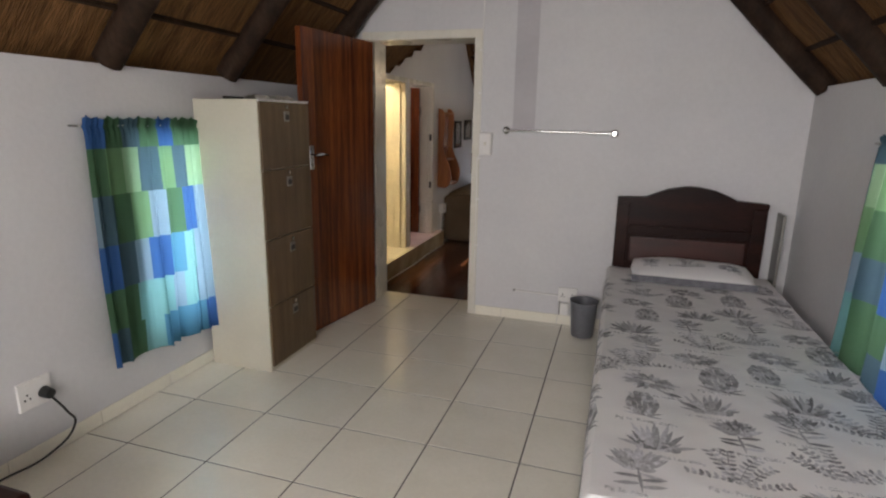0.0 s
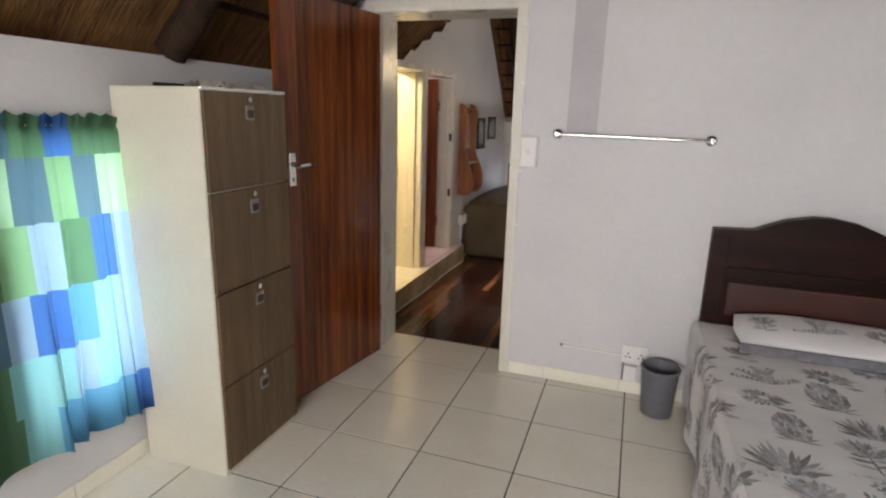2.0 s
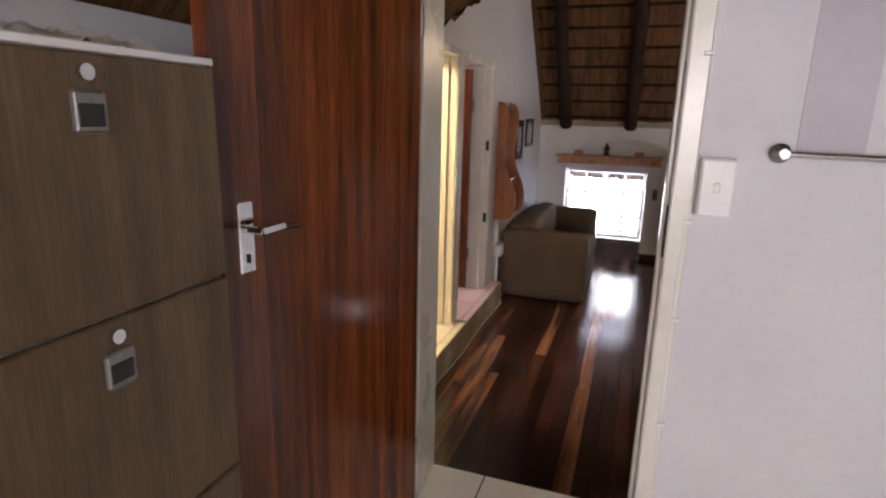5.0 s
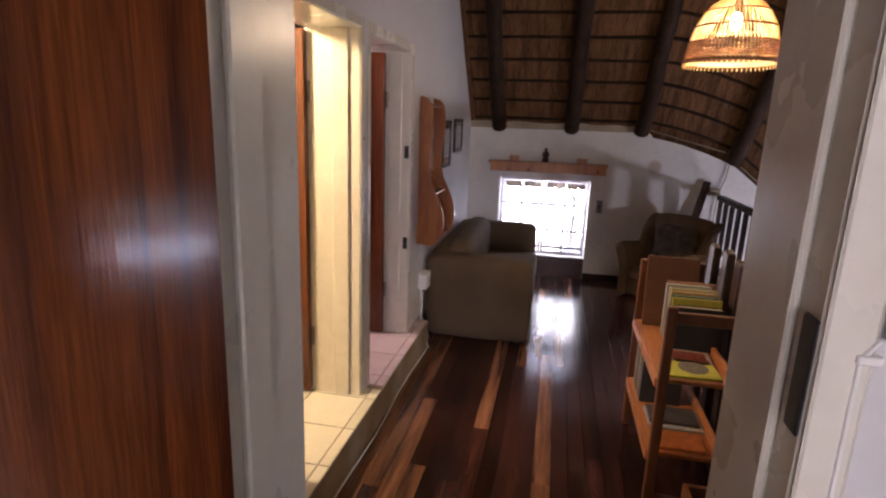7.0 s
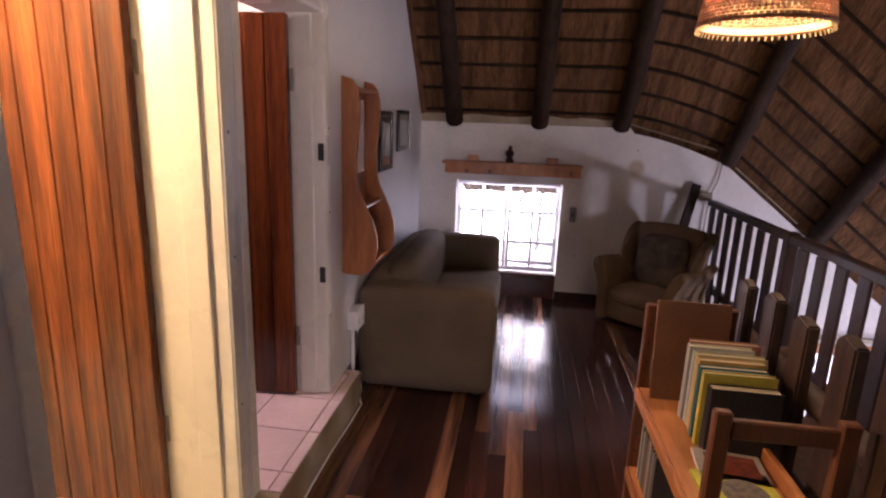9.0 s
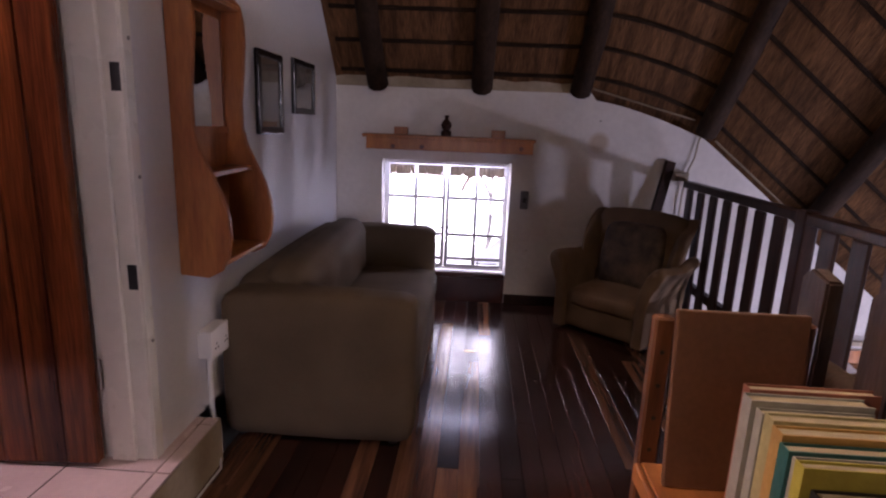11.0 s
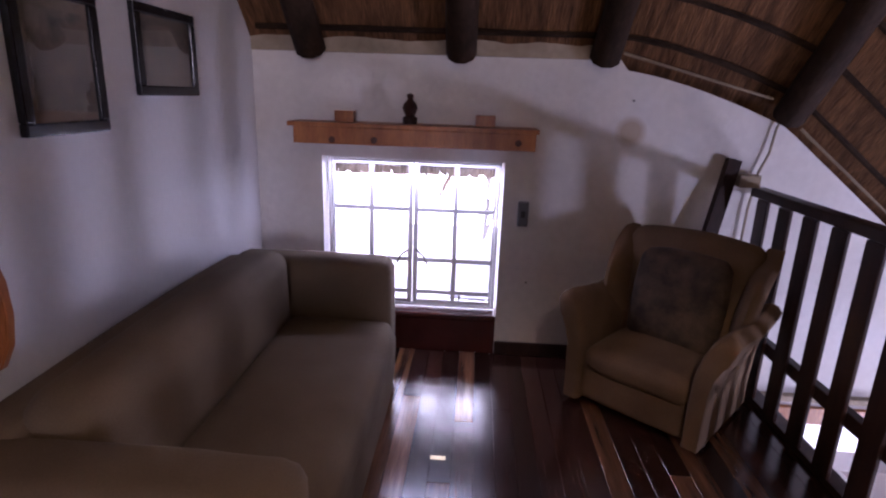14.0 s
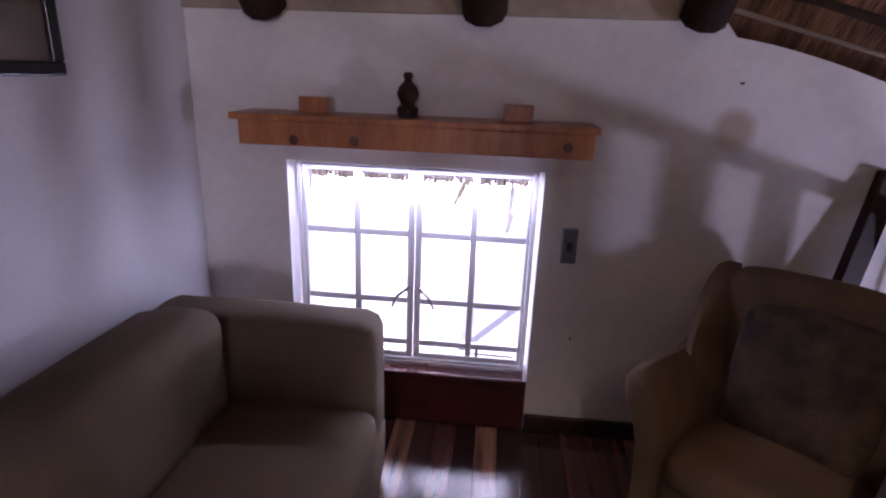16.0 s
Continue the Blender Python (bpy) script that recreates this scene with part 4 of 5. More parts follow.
def socket(name, face, u, z, w, h, label, rows=1):
    """A double socket plate; face 'y' on the gable wall, 'x' on the west wall."""
    t = thing(name, label, "socket")
    def put(nm, a, b, lo, hi, d0, d1, m, parent):
        args = (a, b, Y1 - d1, Y1 - d0) if face == "y" else (WX + d0, WX + d1, a, b)
        return part(nm, B(*args, lo, hi, bevel=0.002, seg=1), m, parent)
    pl8 = put("plate", u - w / 2, u + w / 2, z - h / 2, z + h / 2, 0.0005, 0.014, WHITEPL, t)
    for s in (-0.25, 0.25):
        for a, b in ((0, 0.012), (-0.011, -0.008), (0.011, -0.008)):
            put("pin_hole", u + s * w + a - 0.004, u + s * w + a + 0.004, z + b - 0.012, z + b - 0.003, 0.0135, 0.0150, BLACK, pl8)
        put("rocker", u + s * w - 0.008, u + s * w + 0.008, z + h * 0.28, z + h * 0.4, 0.0135, 0.018, WHITEPL, pl8)
    return t


socket("wall_socket", "y", -0.222, 0.235, 0.135, 0.105, "white double wall socket above the skirting")
socket("wall_socket", "x", 1.51, 0.315, 0.14, 0.125, "white double wall socket with a black plug in it")
cn = thing("conduit", "thin white conduit to the wall socket", "conduit")
part("pipe", rod(bmesh.new(), (-0.614, Y1 - 0.008, 0.228), (-0.29, Y1 - 0.008, 0.222), 0.006, seg=8), WHITEPL, cn)
part("end_cap", rod(bmesh.new(), (-0.626, Y1 - 0.009, 0.230), (-0.61, Y1 - 0.009, 0.229), 0.009, seg=8), GREYMETAL, cn)
part("box", B(-0.27, -0.205, Y1 - 0.04, Y1 - 0.010, 0.085, 0.175, bevel=0.004), WHITEPL, cn)
part("drop", rod(bmesh.new(), (-0.275, Y1 - 0.012, 0.18), (-0.275, Y1 - 0.012, 0.08), 0.006, seg=8), GREYMETAL, cn)
pg = thing("plug", "black plug with its lead trailing down the wall", "plug")
part("body", rod(bmesh.new(), (WX + 0.015, 1.545, 0.305), (WX + 0.055, 1.545, 0.300), 0.026, 0.022, seg=16), BLACK, pg, smooth=True)
crv = bpy.data.curves.new("lead", "CURVE")
crv.dimensions, crv.bevel_depth, crv.bevel_resolution = "3D", 0.005, 2
sp = crv.splines.new("BEZIER")
pts = ((WX + 0.05, 1.55, 0.285), (WX + 0.06, 1.60, 0.19), (WX + 0.04, 1.64, 0.10), (WX + 0.05, 1.50, 0.035), (WX + 0.03, 1.30, 0.03), (WX + 0.02, 1.05, 0.012))
sp.bezier_points.add(len(pts) - 1)
for bp_, p_ in zip(sp.bezier_points, pts):
    bp_.co, bp_.handle_left_type, bp_.handle_right_type = p_, "AUTO", "AUTO"
crv.materials.append(BLACK)
lead = new("lead", crv)
lead.parent = pg
lt = thing("bedside_table", "low dark wooden table with rounded corners", "table")
part("top", B(-2.2, -1.49, 0.35, 0.965, 0.365, 0.40, bevel=0.015), DARKWOOD, lt)
for x in (-2.17, -1.57):
    for y in (0.38, 0.89):
        part("leg", B(x, x + 0.045, y, y + 0.045, 0, 0.365, bevel=0.005, seg=1), DARKWOOD, lt)

# ---- hall: shelf over the window ----
ms = thing("wall_shelf", "orange pine shelf over the window", "shelf")
part("board", B(-2.004, -0.80, 9.055, YN - 0.001, 1.036, 1.058, bevel=0.004), PINE, ms)
ap = part("apron", B(-1.978, -0.812, 9.068, 9.090, 0.955, 1.036, bevel=0.004), PINE, ms)
part("end", B(-1.978, -1.956, 9.090, YN - 0.001, 0.955, 1.036), PINE, ms), part("end", B(-0.834, -0.812, 9.090, YN - 0.001, 0.955, 1.036), PINE, ms)
KNOT = mat("dark_knot", (0.10, 0.03, 0.012), (0.06, 0.02, 0.01), rough=0.4)
for x, z in ((-1.79, 0.976), (-1.585, 0.980), (-0.895, 0.992)):
    part("knot", turned(bmesh.new(), [(0, 0.0016), (0.010, 0.0014), (0.016, 0.0)], (0, 0, 0), 14), KNOT, ap, "dark knot").matrix_world = pose(x, 9.0678, z, 90, 0, 0)
for x in (-1.745, -1.055):
    tagged(link("wooden_block", B(x - 0.048, x + 0.048, 9.14, 9.18, 1.0582, 1.112, bevel=0.003), PINE), "small pine block standing on the shelf", "block", "blocks on the shelf")
tagged(link("carved_figure", turned(bmesh.new(), [(0, 0), (0.034, 0), (0.036, 0.03), (0.022, 0.040), (0.028, 0.052), (0.038, 0.075), (0.030, 0.098), (0.016, 0.112), (0.012, 0.122), (0.017, 0.130), (0.014, 0.142), (0, 0.146)], (-1.424, 9.16, 1.0582), 16), RAIL, True), "small dark carved wooden figure on the shelf", "carving")
dk = thing("dark_switch", "dark grey switch box beside the window", "switch")
part("box", B(-0.862, -0.806, YN - 0.030, YN - 0.0005, 0.552, 0.684, bevel=0.005), GREYPL, dk)
part("rocker", B(-0.845, -0.823, YN - 0.034, YN - 0.030, 0.60, 0.635, bevel=0.002, seg=1), BLACK, dk)

# ---- hall: pictures and wavy wall rack ----
PRINT = mat("dim_grey_print", (0.10, 0.075, 0.05), (0.03, 0.025, 0.02), rough=0.6, big=14, fine=60, spread=0.3)
FRAMEB = mat("black_picture_frame", (0.010, 0.010, 0.012), (0.018, 0.018, 0.02), rough=0.25, bump=0.02)
MATTE = mat("grey_mount", (0.10, 0.078, 0.055), (0.07, 0.055, 0.04), rough=0.8)


def picture(y0, y1, z0, z1):
    t = thing("picture", "framed dim print in a black frame on the wall", "picture", "pictures on the wall")
    x0, x1, w = WX + 0.0008, WX + 0.024, 0.034
    part("frame_bar", B(x0, x1, y0, y1, z0, z0 + w, bevel=0.005), FRAMEB, t), part("frame_bar", B(x0, x1, y0, y1, z1 - w, z1, bevel=0.005), FRAMEB, t)
    part("frame_bar", B(x0, x1, y0, y0 + w, z0 + w, z1 - w, bevel=0.005), FRAMEB, t), part("frame_bar", B(x0, x1, y1 - w, y1, z0 + w, z1 - w, bevel=0.005), FRAMEB, t)
    part("mount", B(x0, x0 + 0.010, y0 + w, y1 - w, z0 + w, z1 - w), MATTE, t)
    part("print", B(x0 + 0.010, x0 + 0.012, y0 + w + 0.025, y1 - w - 0.025, z0 + w + 0.03, z1 - w - 0.03), PRINT, t)
    g = part("glass", B(x0 + 0.013, x0 + 0.0145, y0 + w, y1 - w, z0 + w, z1 - w), GLASS, t)
    g.visible_shadow = False


picture(7.735, 8.062, 1.062, 1.447)
picture(8.245, 8.640, 1.165, 1.462)
rk = thing("wall_rack", "wavy-sided orange pine wall rack with a mirror", "wall rack")
wave = [(0.002, 0.585), (0.105, 0.578), (0.155, 0.605), (0.182, 0.66), (0.192, 0.73), (0.188, 0.80), (0.165, 0.88), (0.130, 0.955), (0.095, 1.03), (0.078, 1.10), (0.078, 1.20), (0.090, 1.32), (0.098, 1.42), (0.094, 1.50), (0.082, 1.555), (0.055, 1.59), (0.002, 1.605)]
for y in (6.995, 7.398):
    bm = slab(bmesh.new(), [(WX + d, z) for d, z in wave], "y", y, y + 0.024)
    bmesh.ops.bevel(bm, geom=[e for e in bm.edges if abs(e.calc_face_angle(0)) > 1.2], offset=0.004, segments=2, affect="EDGES")
    part("side_panel", bm, PINE_V, rk, "wavy pine side panel", True)
part("back_panel", B(WX + 0.001, WX + 0.010, 7.019, 7.398, 0.62, 1.56), PINE_V, rk)
for z, d in ((0.615, 0.155), (0.93, 0.115), (1.535, 0.085)):
    part("shelf", B(WX + 0.010, WX + d, 7.0195, 7.3975, z, z + 0.018, bevel=0.003, seg=1), PINE, rk)
part("mirror", B(WX + 0.0105, WX + 0.014, 7.05, 7.37, 1.10, 1.50), MIRROR, rk, "mirror in the rack")
part("mirror_rail", B(WX + 0.0105, WX + 0.018, 7.02, 7.3975, 1.075, 1.0995), PINE, rk)

sk2 = thing("wall_socket", "white surface-mounted double socket beside the sofa", "socket")
part("box", B(WX + 0.0005, WX + 0.050, 7.085, 7.235, 0.225, 0.335, bevel=0.005), WHITEPL, sk2)
p8 = part("plate", B(WX + 0.050, WX + 0.060, 7.08, 7.24, 0.220, 0.340, bevel=0.004), WHITEPL, sk2)
for y in (7.12, 7.20):
    for a, b in ((0, 0.010), (-0.010, -0.008), (0.010, -0.008)):
        part("pin_hole", B(WX + 0.0597, WX + 0.0605, y + a - 0.004, y + a + 0.004, 0.265 + b, 0.273 + b), BLACK, p8)
part("conduit", rod(bmesh.new(), (WX + 0.012, 7.15, 0.225), (WX + 0.012, 7.15, HALL), 0.011, seg=10), WHITEPL, sk2)


# ---- hall: sofa and armchair ----
def soft(bm, x0, x1, y0, y1, z0, z1, r=0.05, puff=0.0, seed=0, cuts=8):
    """An upholstered block: rounded, slightly bulging and uneven."""
    n = max(4, cuts)
    c, h = Vector(((x0 + x1) / 2, (y0 + y1) / 2, (z0 + z1) / 2)), Vector(((x1 - x0) / 2, (y1 - y0) / 2, (z1 - z0) / 2))
    tmp = bmesh.new()
    bmesh.ops.create_cube(tmp, size=2)
    bmesh.ops.subdivide_edges(tmp, edges=tmp.edges, cuts=n, use_grid_fill=True)
    made = {}
    for v in tmp.verts:
        u = v.co.copy()
        p = Vector((u.x * h.x, u.y * h.y, u.z * h.z))
        core = Vector([max(-h[k] + r, min(h[k] - r, p[k])) for k in range(3)])
        d = p - core
        if d.length > 1e-6:
            p = core + d.normalized() * r
        bulge = puff * (1 - u.x ** 2) * (1 - u.y ** 2) if abs(u.z) > 0.99 else puff * 0.5 * (1 - u.z ** 2) * (1 - (u.y if abs(u.x) > 0.99 else u.x) ** 2)
        p += u.normalized() * bulge
        p += Vector((1, 1, 1)) * 0.004 * noise.noise((p + c) * 6 + Vector((seed, 0, 0)))
        made[v] = bm.verts.new(p + c)
    for f in tmp.faces:
        bm.faces.new([made[v] for v in f.verts])
    tmp.free()
    return bm


S = bmesh.new
sofa = thing("sofa", "grey-brown cloth sofa with low boxy arms", "sofa")
part("base", soft(S(), -2.20, -1.44, 7.26, 8.92, HALL + 0.02, 0.06, 0.03), SOFA, sofa)
part("arm", soft(S(), -2.215, -1.415, 7.215, 7.425, HALL + 0.012, 0.450, 0.055, 0.012, 1, 12), SOFA, sofa)
part("arm", soft(S(), -2.215, -1.455, 8.76, 8.965, HALL + 0.012, 0.452, 0.055, 0.012, 2, 12), SOFA, sofa)
part("backrest", soft(S(), -2.222, -2.02, 7.36, 8.82, HALL + 0.05, 0.475, 0.07, 0.02, 3, 14), SOFA, sofa)
bk = part("back_cushion", soft(S(), -2.12, -1.90, 7.415, 8.765, 0.12, 0.518, 0.08, 0.02, 4, 16), SOFA, sofa)
part("seat_cushion", soft(S(), -1.93, -1.425, 7.43, 8.755, 0.02, 0.205, 0.06, 0.02, 5, 16), SOFA, sofa)
part("skirt", soft(S(), -1.47, -1.432, 7.41, 8.77, HALL + 0.014, 0.06, 0.015, 0.004, 6, 10), SOFA, sofa)
for x in (-2.15, -1.5):
    for y in (7.27, 8.88):
        part("foot", rod(S(), (x, y, HALL), (x, y, HALL + 0.03), 0.02), BLACK, sofa)

ch = thing("armchair", "worn tan cloth wing armchair beside the railing", "armchair")
def put(name, *a, parent=None, label="", material=ARMCH, **k):
    return part(name, soft(S(), *a, **k), material, parent or ch, label)
put("seat_base", -0.262, 0.262, -0.352, 0.20, 0.025, 0.262, r=0.03, puff=0.012, seed=7, cuts=12)
put("seat_cushion", -0.250, 0.250, -0.366, 0.10, 0.165, 0.295, r=0.055, puff=0.026, seed=8, cuts=14)


def loft(rings):
    bm = bmesh.new()
    vs = [[bm.verts.new(p) for p in ring] for ring in rings]
    for a, b in zip(vs, vs[1:]):
        for q in range(len(a)):
            bm.faces.new((a[q], a[(q + 1) % len(a)], b[(q + 1) % len(a)], b[q]))
    bm.faces.new(vs[0][::-1]), bm.faces.new(vs[-1])
    bmesh.ops.recalc_face_normals(bm, faces=bm.faces)
    return bm


for s in (-1, 1):
    # rolled arm, its rounded front dropping away
    prof = [(0.242, 0.025), (0.244, 0.20), (0.250, 0.34), (0.270, 0.43), (0.294, 0.49), (0.320, 0.525), (0.350, 0.540), (0.380, 0.530), (0.398, 0.505), (0.392, 0.478), (0.370, 0.45), (0.345, 0.40), (0.325, 0.30), (0.316, 0.15), (0.316, 0.025)]
    rings = []
    for u, grow in ((0.0, 0.90), (0.012, 0.96), (0.045, 0.99), (0.10, 1.0), (0.2, 0.99), (0.4, 0.96), (0.6, 0.94), (0.8, 0.97), (1.0, 1.0)):
        slim = 0.80 if u == 0 else 0.92 if u < 0.02 else 1.0
        rings.append([(s * (0.303 + (a - 0.303) * slim), -0.385 + 0.585 * u + 0.05 * max(0, b - 0.42) * (u < 0.15), 0.025 + (b - 0.025) * (grow if b > 0.3 else 1) + 0.004 * noise.noise((a * 9, u * 4, s))) for a, b in prof])
    part("arm", loft(rings), ARMCH, ch, smooth=True)
    # wing: a padded cheek flaring out and forward of the back
    rings = []
    for k in range(11):
        u = k / 10
        z = 0.36 + 0.425 * u
        front = 0.005 - 0.105 * math.sin(math.pi * min(1, 0.10 + u * 0.86)) + 0.13 * u ** 3
        thick = 0.046 * (1 - 0.45 * max(0, u - 0.85) / 0.15)
        cx = 0.282 + 0.040 * u
        lean = 0.19 * (z - 0.40)
        ring = []
        for q in range(12):
            a = 2 * math.pi * q / 12
            mid, half = (front + 0.12) / 2, (0.12 - front) / 2
            ring.append((s * (cx + thick * math.cos(a) + 0.02 * (math.sin(a) < -0.4)), lean + mid + half * math.sin(a), z))
        rings.append(ring)
    part("wing", loft(rings), ARMCH, ch, smooth=True)
back = bmesh.new()
soft(back, -0.30, 0.30, 0.03, 0.135, 0.08, 0.80, 0.06, 0.012, 12, 16)
for v in back.verts:
    v.co.x *= 0.90 + 0.16 * v.co.z / 0.8
    v.co.y += 0.19 * (v.co.z - 0.40)
    v.co.z -= 0.02 * (v.co.x / 0.32) ** 2 * (v.co.z > 0.6)
part("backrest", back, ARMCH, ch, smooth=True)
cush = S()
soft(cush, -0.205, 0.205, -0.045, 0.06, 0.29, 0.705, 0.045, 0.022, 15, 12)
for v in cush.verts:
    v.co.y += 0.22 * (v.co.z - 0.40)
PATCH = mat("mottled_cushion_cloth", (0.120, 0.080, 0.048), (0.040, 0.026, 0.020), rough=0.85, big=10, fine=150, spread=0.2)
part("back_cushion", cush, PATCH, ch, "darker mottled back cushion", True)
for x in (-0.29, 0.29):
    for y in (-0.27, 0.14):
        part("foot", rod(S(), (x, y, 0), (x, y, 0.035), 0.022), BLACK, ch)
for o in ch.children_recursive:
    if o.type == "MESH":
        o.data.shade_smooth()
for o in sofa.children_recursive:
    if o.type == "MESH" and o.name.startswith("foot") is False:
        o.data.shade_smooth()
ch.matrix_world = pose(-0.130, 8.890, HALL, 0, 0, -41)

# ---- hall: railing ----
rl = tagged(new("railing"), "dark stained wooden railing along the open gallery", "railing")
RX = 0.325
part("top_rail", B(RX - 0.035, RX + 0.035, 4.30, 9.235, 0.765, 0.812, bevel=0.008), RAIL, rl)
part("lower_rail", B(RX - 0.02, RX + 0.02, 4.30, 9.235, 0.075, 0.135, bevel=0.005), RAIL, rl)
part("bottom_rail", B(RX - 0.03, RX + 0.03, 4.30, 9.235, HALL, HALL + 0.03, bevel=0.004), RAIL, rl)
rng = random.Random(4)
y = 9.10
while y > 4.4:
    w = 0.048 + 0.005 * rng.random()
    if not any(abs(y - q) < 0.10 for q in (7.75, 6.10)):
        part("baluster", B(RX - 0.038, RX - 0.0205, y - w, y + w, HALL + 0.031, 0.764, bevel=0.004, seg=1), RAIL, rl)
    y -= 0.196
for y in (7.75, 6.10):
    p = part("post", B(RX - 0.040, RX + 0.030, y - 0.038, y + 0.038, HALL + 0.002, 0.825, bevel=0.008), RAIL, rl, "thick railing post")
structure("gallery_edge", B(VOID + 0.0005, VOID + 0.035, Y1B, YN, HALL - 0.24, HALL + 0.004, bevel=0.004), RAIL, "dark timber edge of the gallery floor", "trim")
bm = S()
slab(bm, [(0, 0), (0.062, 0), (0.062, 1.17), (0, 1.17)], "y", -0.025, 0.025)
lp = tagged(link("loose_post", bm, RAIL), "dark plank leaning behind the armchair", "plank")
lp.matrix_world = pose(-0.10, 9.07, HALL + 0.005, -8, 12.5, 0)
tagged(link("wood_block", B(0.20, 0.30, 9.17, 9.235, 0.813, 0.875, bevel=0.006), LEDGE), "pale wood block on the end of the railing", "block")
wr = bpy.data.curves.new("wire", "CURVE")
wr.dimensions, wr.bevel_depth = "3D", 0.006
s_ = wr.splines.new("POLY")
wp = [(0.40, 9.22, 1.27), (0.395, 9.235, 1.20), (0.36, 9.24, 1.10), (0.345, 9.235, 0.98), (0.31, 9.235, 0.88), (0.29, 9.235, 0.70), (0.285, 9.235, 0.45)]
s_.points.add(len(wp) - 1)
for q, p in zip(s_.points, wp):
    q.co = (*p, 1)
wr.materials.append(LEDGE)
tagged(new("cable", wr), "pale cable hanging down the wall from the thatch", "cable")

# ---- hall: pendant lamp ----
REED = bpy.data.materials.new("reed_shade")
REED.use_nodes = True
rb = REED.node_tree.nodes["Principled BSDF"]
rb.inputs["Base Color"].default_value, rb.inputs["Roughness"].default_value = (0.80, 0.66, 0.36, 1), 0.7
reed_n, reed_l = REED.node_tree.nodes, REED.node_tree.links
reed_t, reed_m = reed_n.new("ShaderNodeBsdfTranslucent"), reed_n.new("ShaderNodeMixShader")
reed_t.inputs[0].default_value = (0.85, 0.66, 0.30, 1)
reed_m.inputs[0].default_value = 0.5
reed_l.new(rb.outputs[0], reed_m.inputs[1]), reed_l.new(reed_t.outputs[0], reed_m.inputs[2]), reed_l.new(reed_m.outputs[0], reed_n["Material Output"].inputs[0])
BAND = mat("brown_woven_band", (0.46, 0.24, 0.12), (0.30, 0.14, 0.07), rough=0.7, big=40, fine=90)
LC = Vector((-0.43, 6.66, 1.80))
pd = thing("pendant_lamp", "woven reed pendant lamp, lit, hanging from the thatch", "lamp")
shape = [(0.233, 0.0), (0.228, 0.05), (0.218, 0.11), (0.200, 0.18), (0.172, 0.24), (0.135, 0.29), (0.09, 0.325), (0.05, 0.34)]
def radius(z):
    for (r0, z0), (r1, z1) in zip(shape, shape[1:]):
        if z0 <= z <= z1:
            return r0 + (r1 - r0) * (z - z0) / (z1 - z0)
    return shape[-1][0]
sh = new("shade")
sh.parent = pd
bm = S()
for k in range(64):
    a = 2 * math.pi * k / 64
    zs_ = [0.105, 0.16, 0.21, 0.26, 0.30, 0.335]
    for z0, z1 in zip(zs_, zs_[1:]):
        p, q = [LC + Vector((radius(z) * math.cos(a), radius(z) * math.sin(a), z)) for z in (z0, z1)]
        rod(bm, p, q, 0.0046 * (0.6 + radius(z0)), seg=5)
part("reeds", bm, REED, sh, "pale upright reeds")
for z, r in ((0.185, 0.005), (0.005, 0.008), (0.335, 0.008), (0.265, 0.004)):
    bm = S()
    turned(bm, [(radius(z) + 0.003 + r * math.cos(q), z + r * math.sin(q)) for q in [2 * math.pi * k / 8 for k in range(9)]], LC, 48)
    part("ring", bm, BAND, sh)
bm = S()
for k in range(8):
    z = 0.018 + 0.0125 * k
    for j in range(72):
        a0, a1 = 2 * math.pi * (j + 0.5 * (k % 2)) / 72, 2 * math.pi * (j + 0.5 * (k % 2) + 0.80) / 72
        rr = radius(z) + 0.002
        rod(bm, LC + Vector((rr * math.cos(a0), rr * math.sin(a0), z)), LC + Vector((rr * math.cos(a1), rr * math.sin(a1), z)), 0.0062, 0.0055, seg=5)
part("woven_band", bm, BAND, sh, "brown woven band")
# Pale cone added inside the rim so the shade's inside looks brighter.
part("lining", turned(S(), [(radius(0.004) - 0.010, 0.004), (radius(0.03) - 0.010, 0.03)], LC, 48), REED, sh, "pale inner lining added to catch the bulb's glow")
bm = S()
for k in range(60):
    a = 2 * math.pi * k / 60
    rod(bm, LC + Vector((0.232 * math.cos(a), 0.232 * math.sin(a), 0.01)), LC + Vector((0.240 * math.cos(a), 0.240 * math.sin(a), -0.018)), 0.005, 0.003, seg=5)
part("fringe", bm, REED, sh, "short reed tips")
part("bulb", turned(S(), [(0.0, -0.06), (0.018, -0.056), (0.03, -0.036), (0.032, -0.012), (0.022, 0.014), (0.014, 0.03), (0.014, 0.045)], LC + Vector((0, 0, 0.23)), 18), BULB, pd, "glowing bulb", True)
part("bulb_holder", rod(S(), LC + Vector((0, 0, 0.258)), LC + Vector((0, 0, 0.345)), 0.02, seg=14), BLACK, pd)
part("cord", rod(S(), LC + Vector((0, 0, 0.345)), (-0.43, 6.66, 3.25), 0.004, seg=6), BLACK, pd)

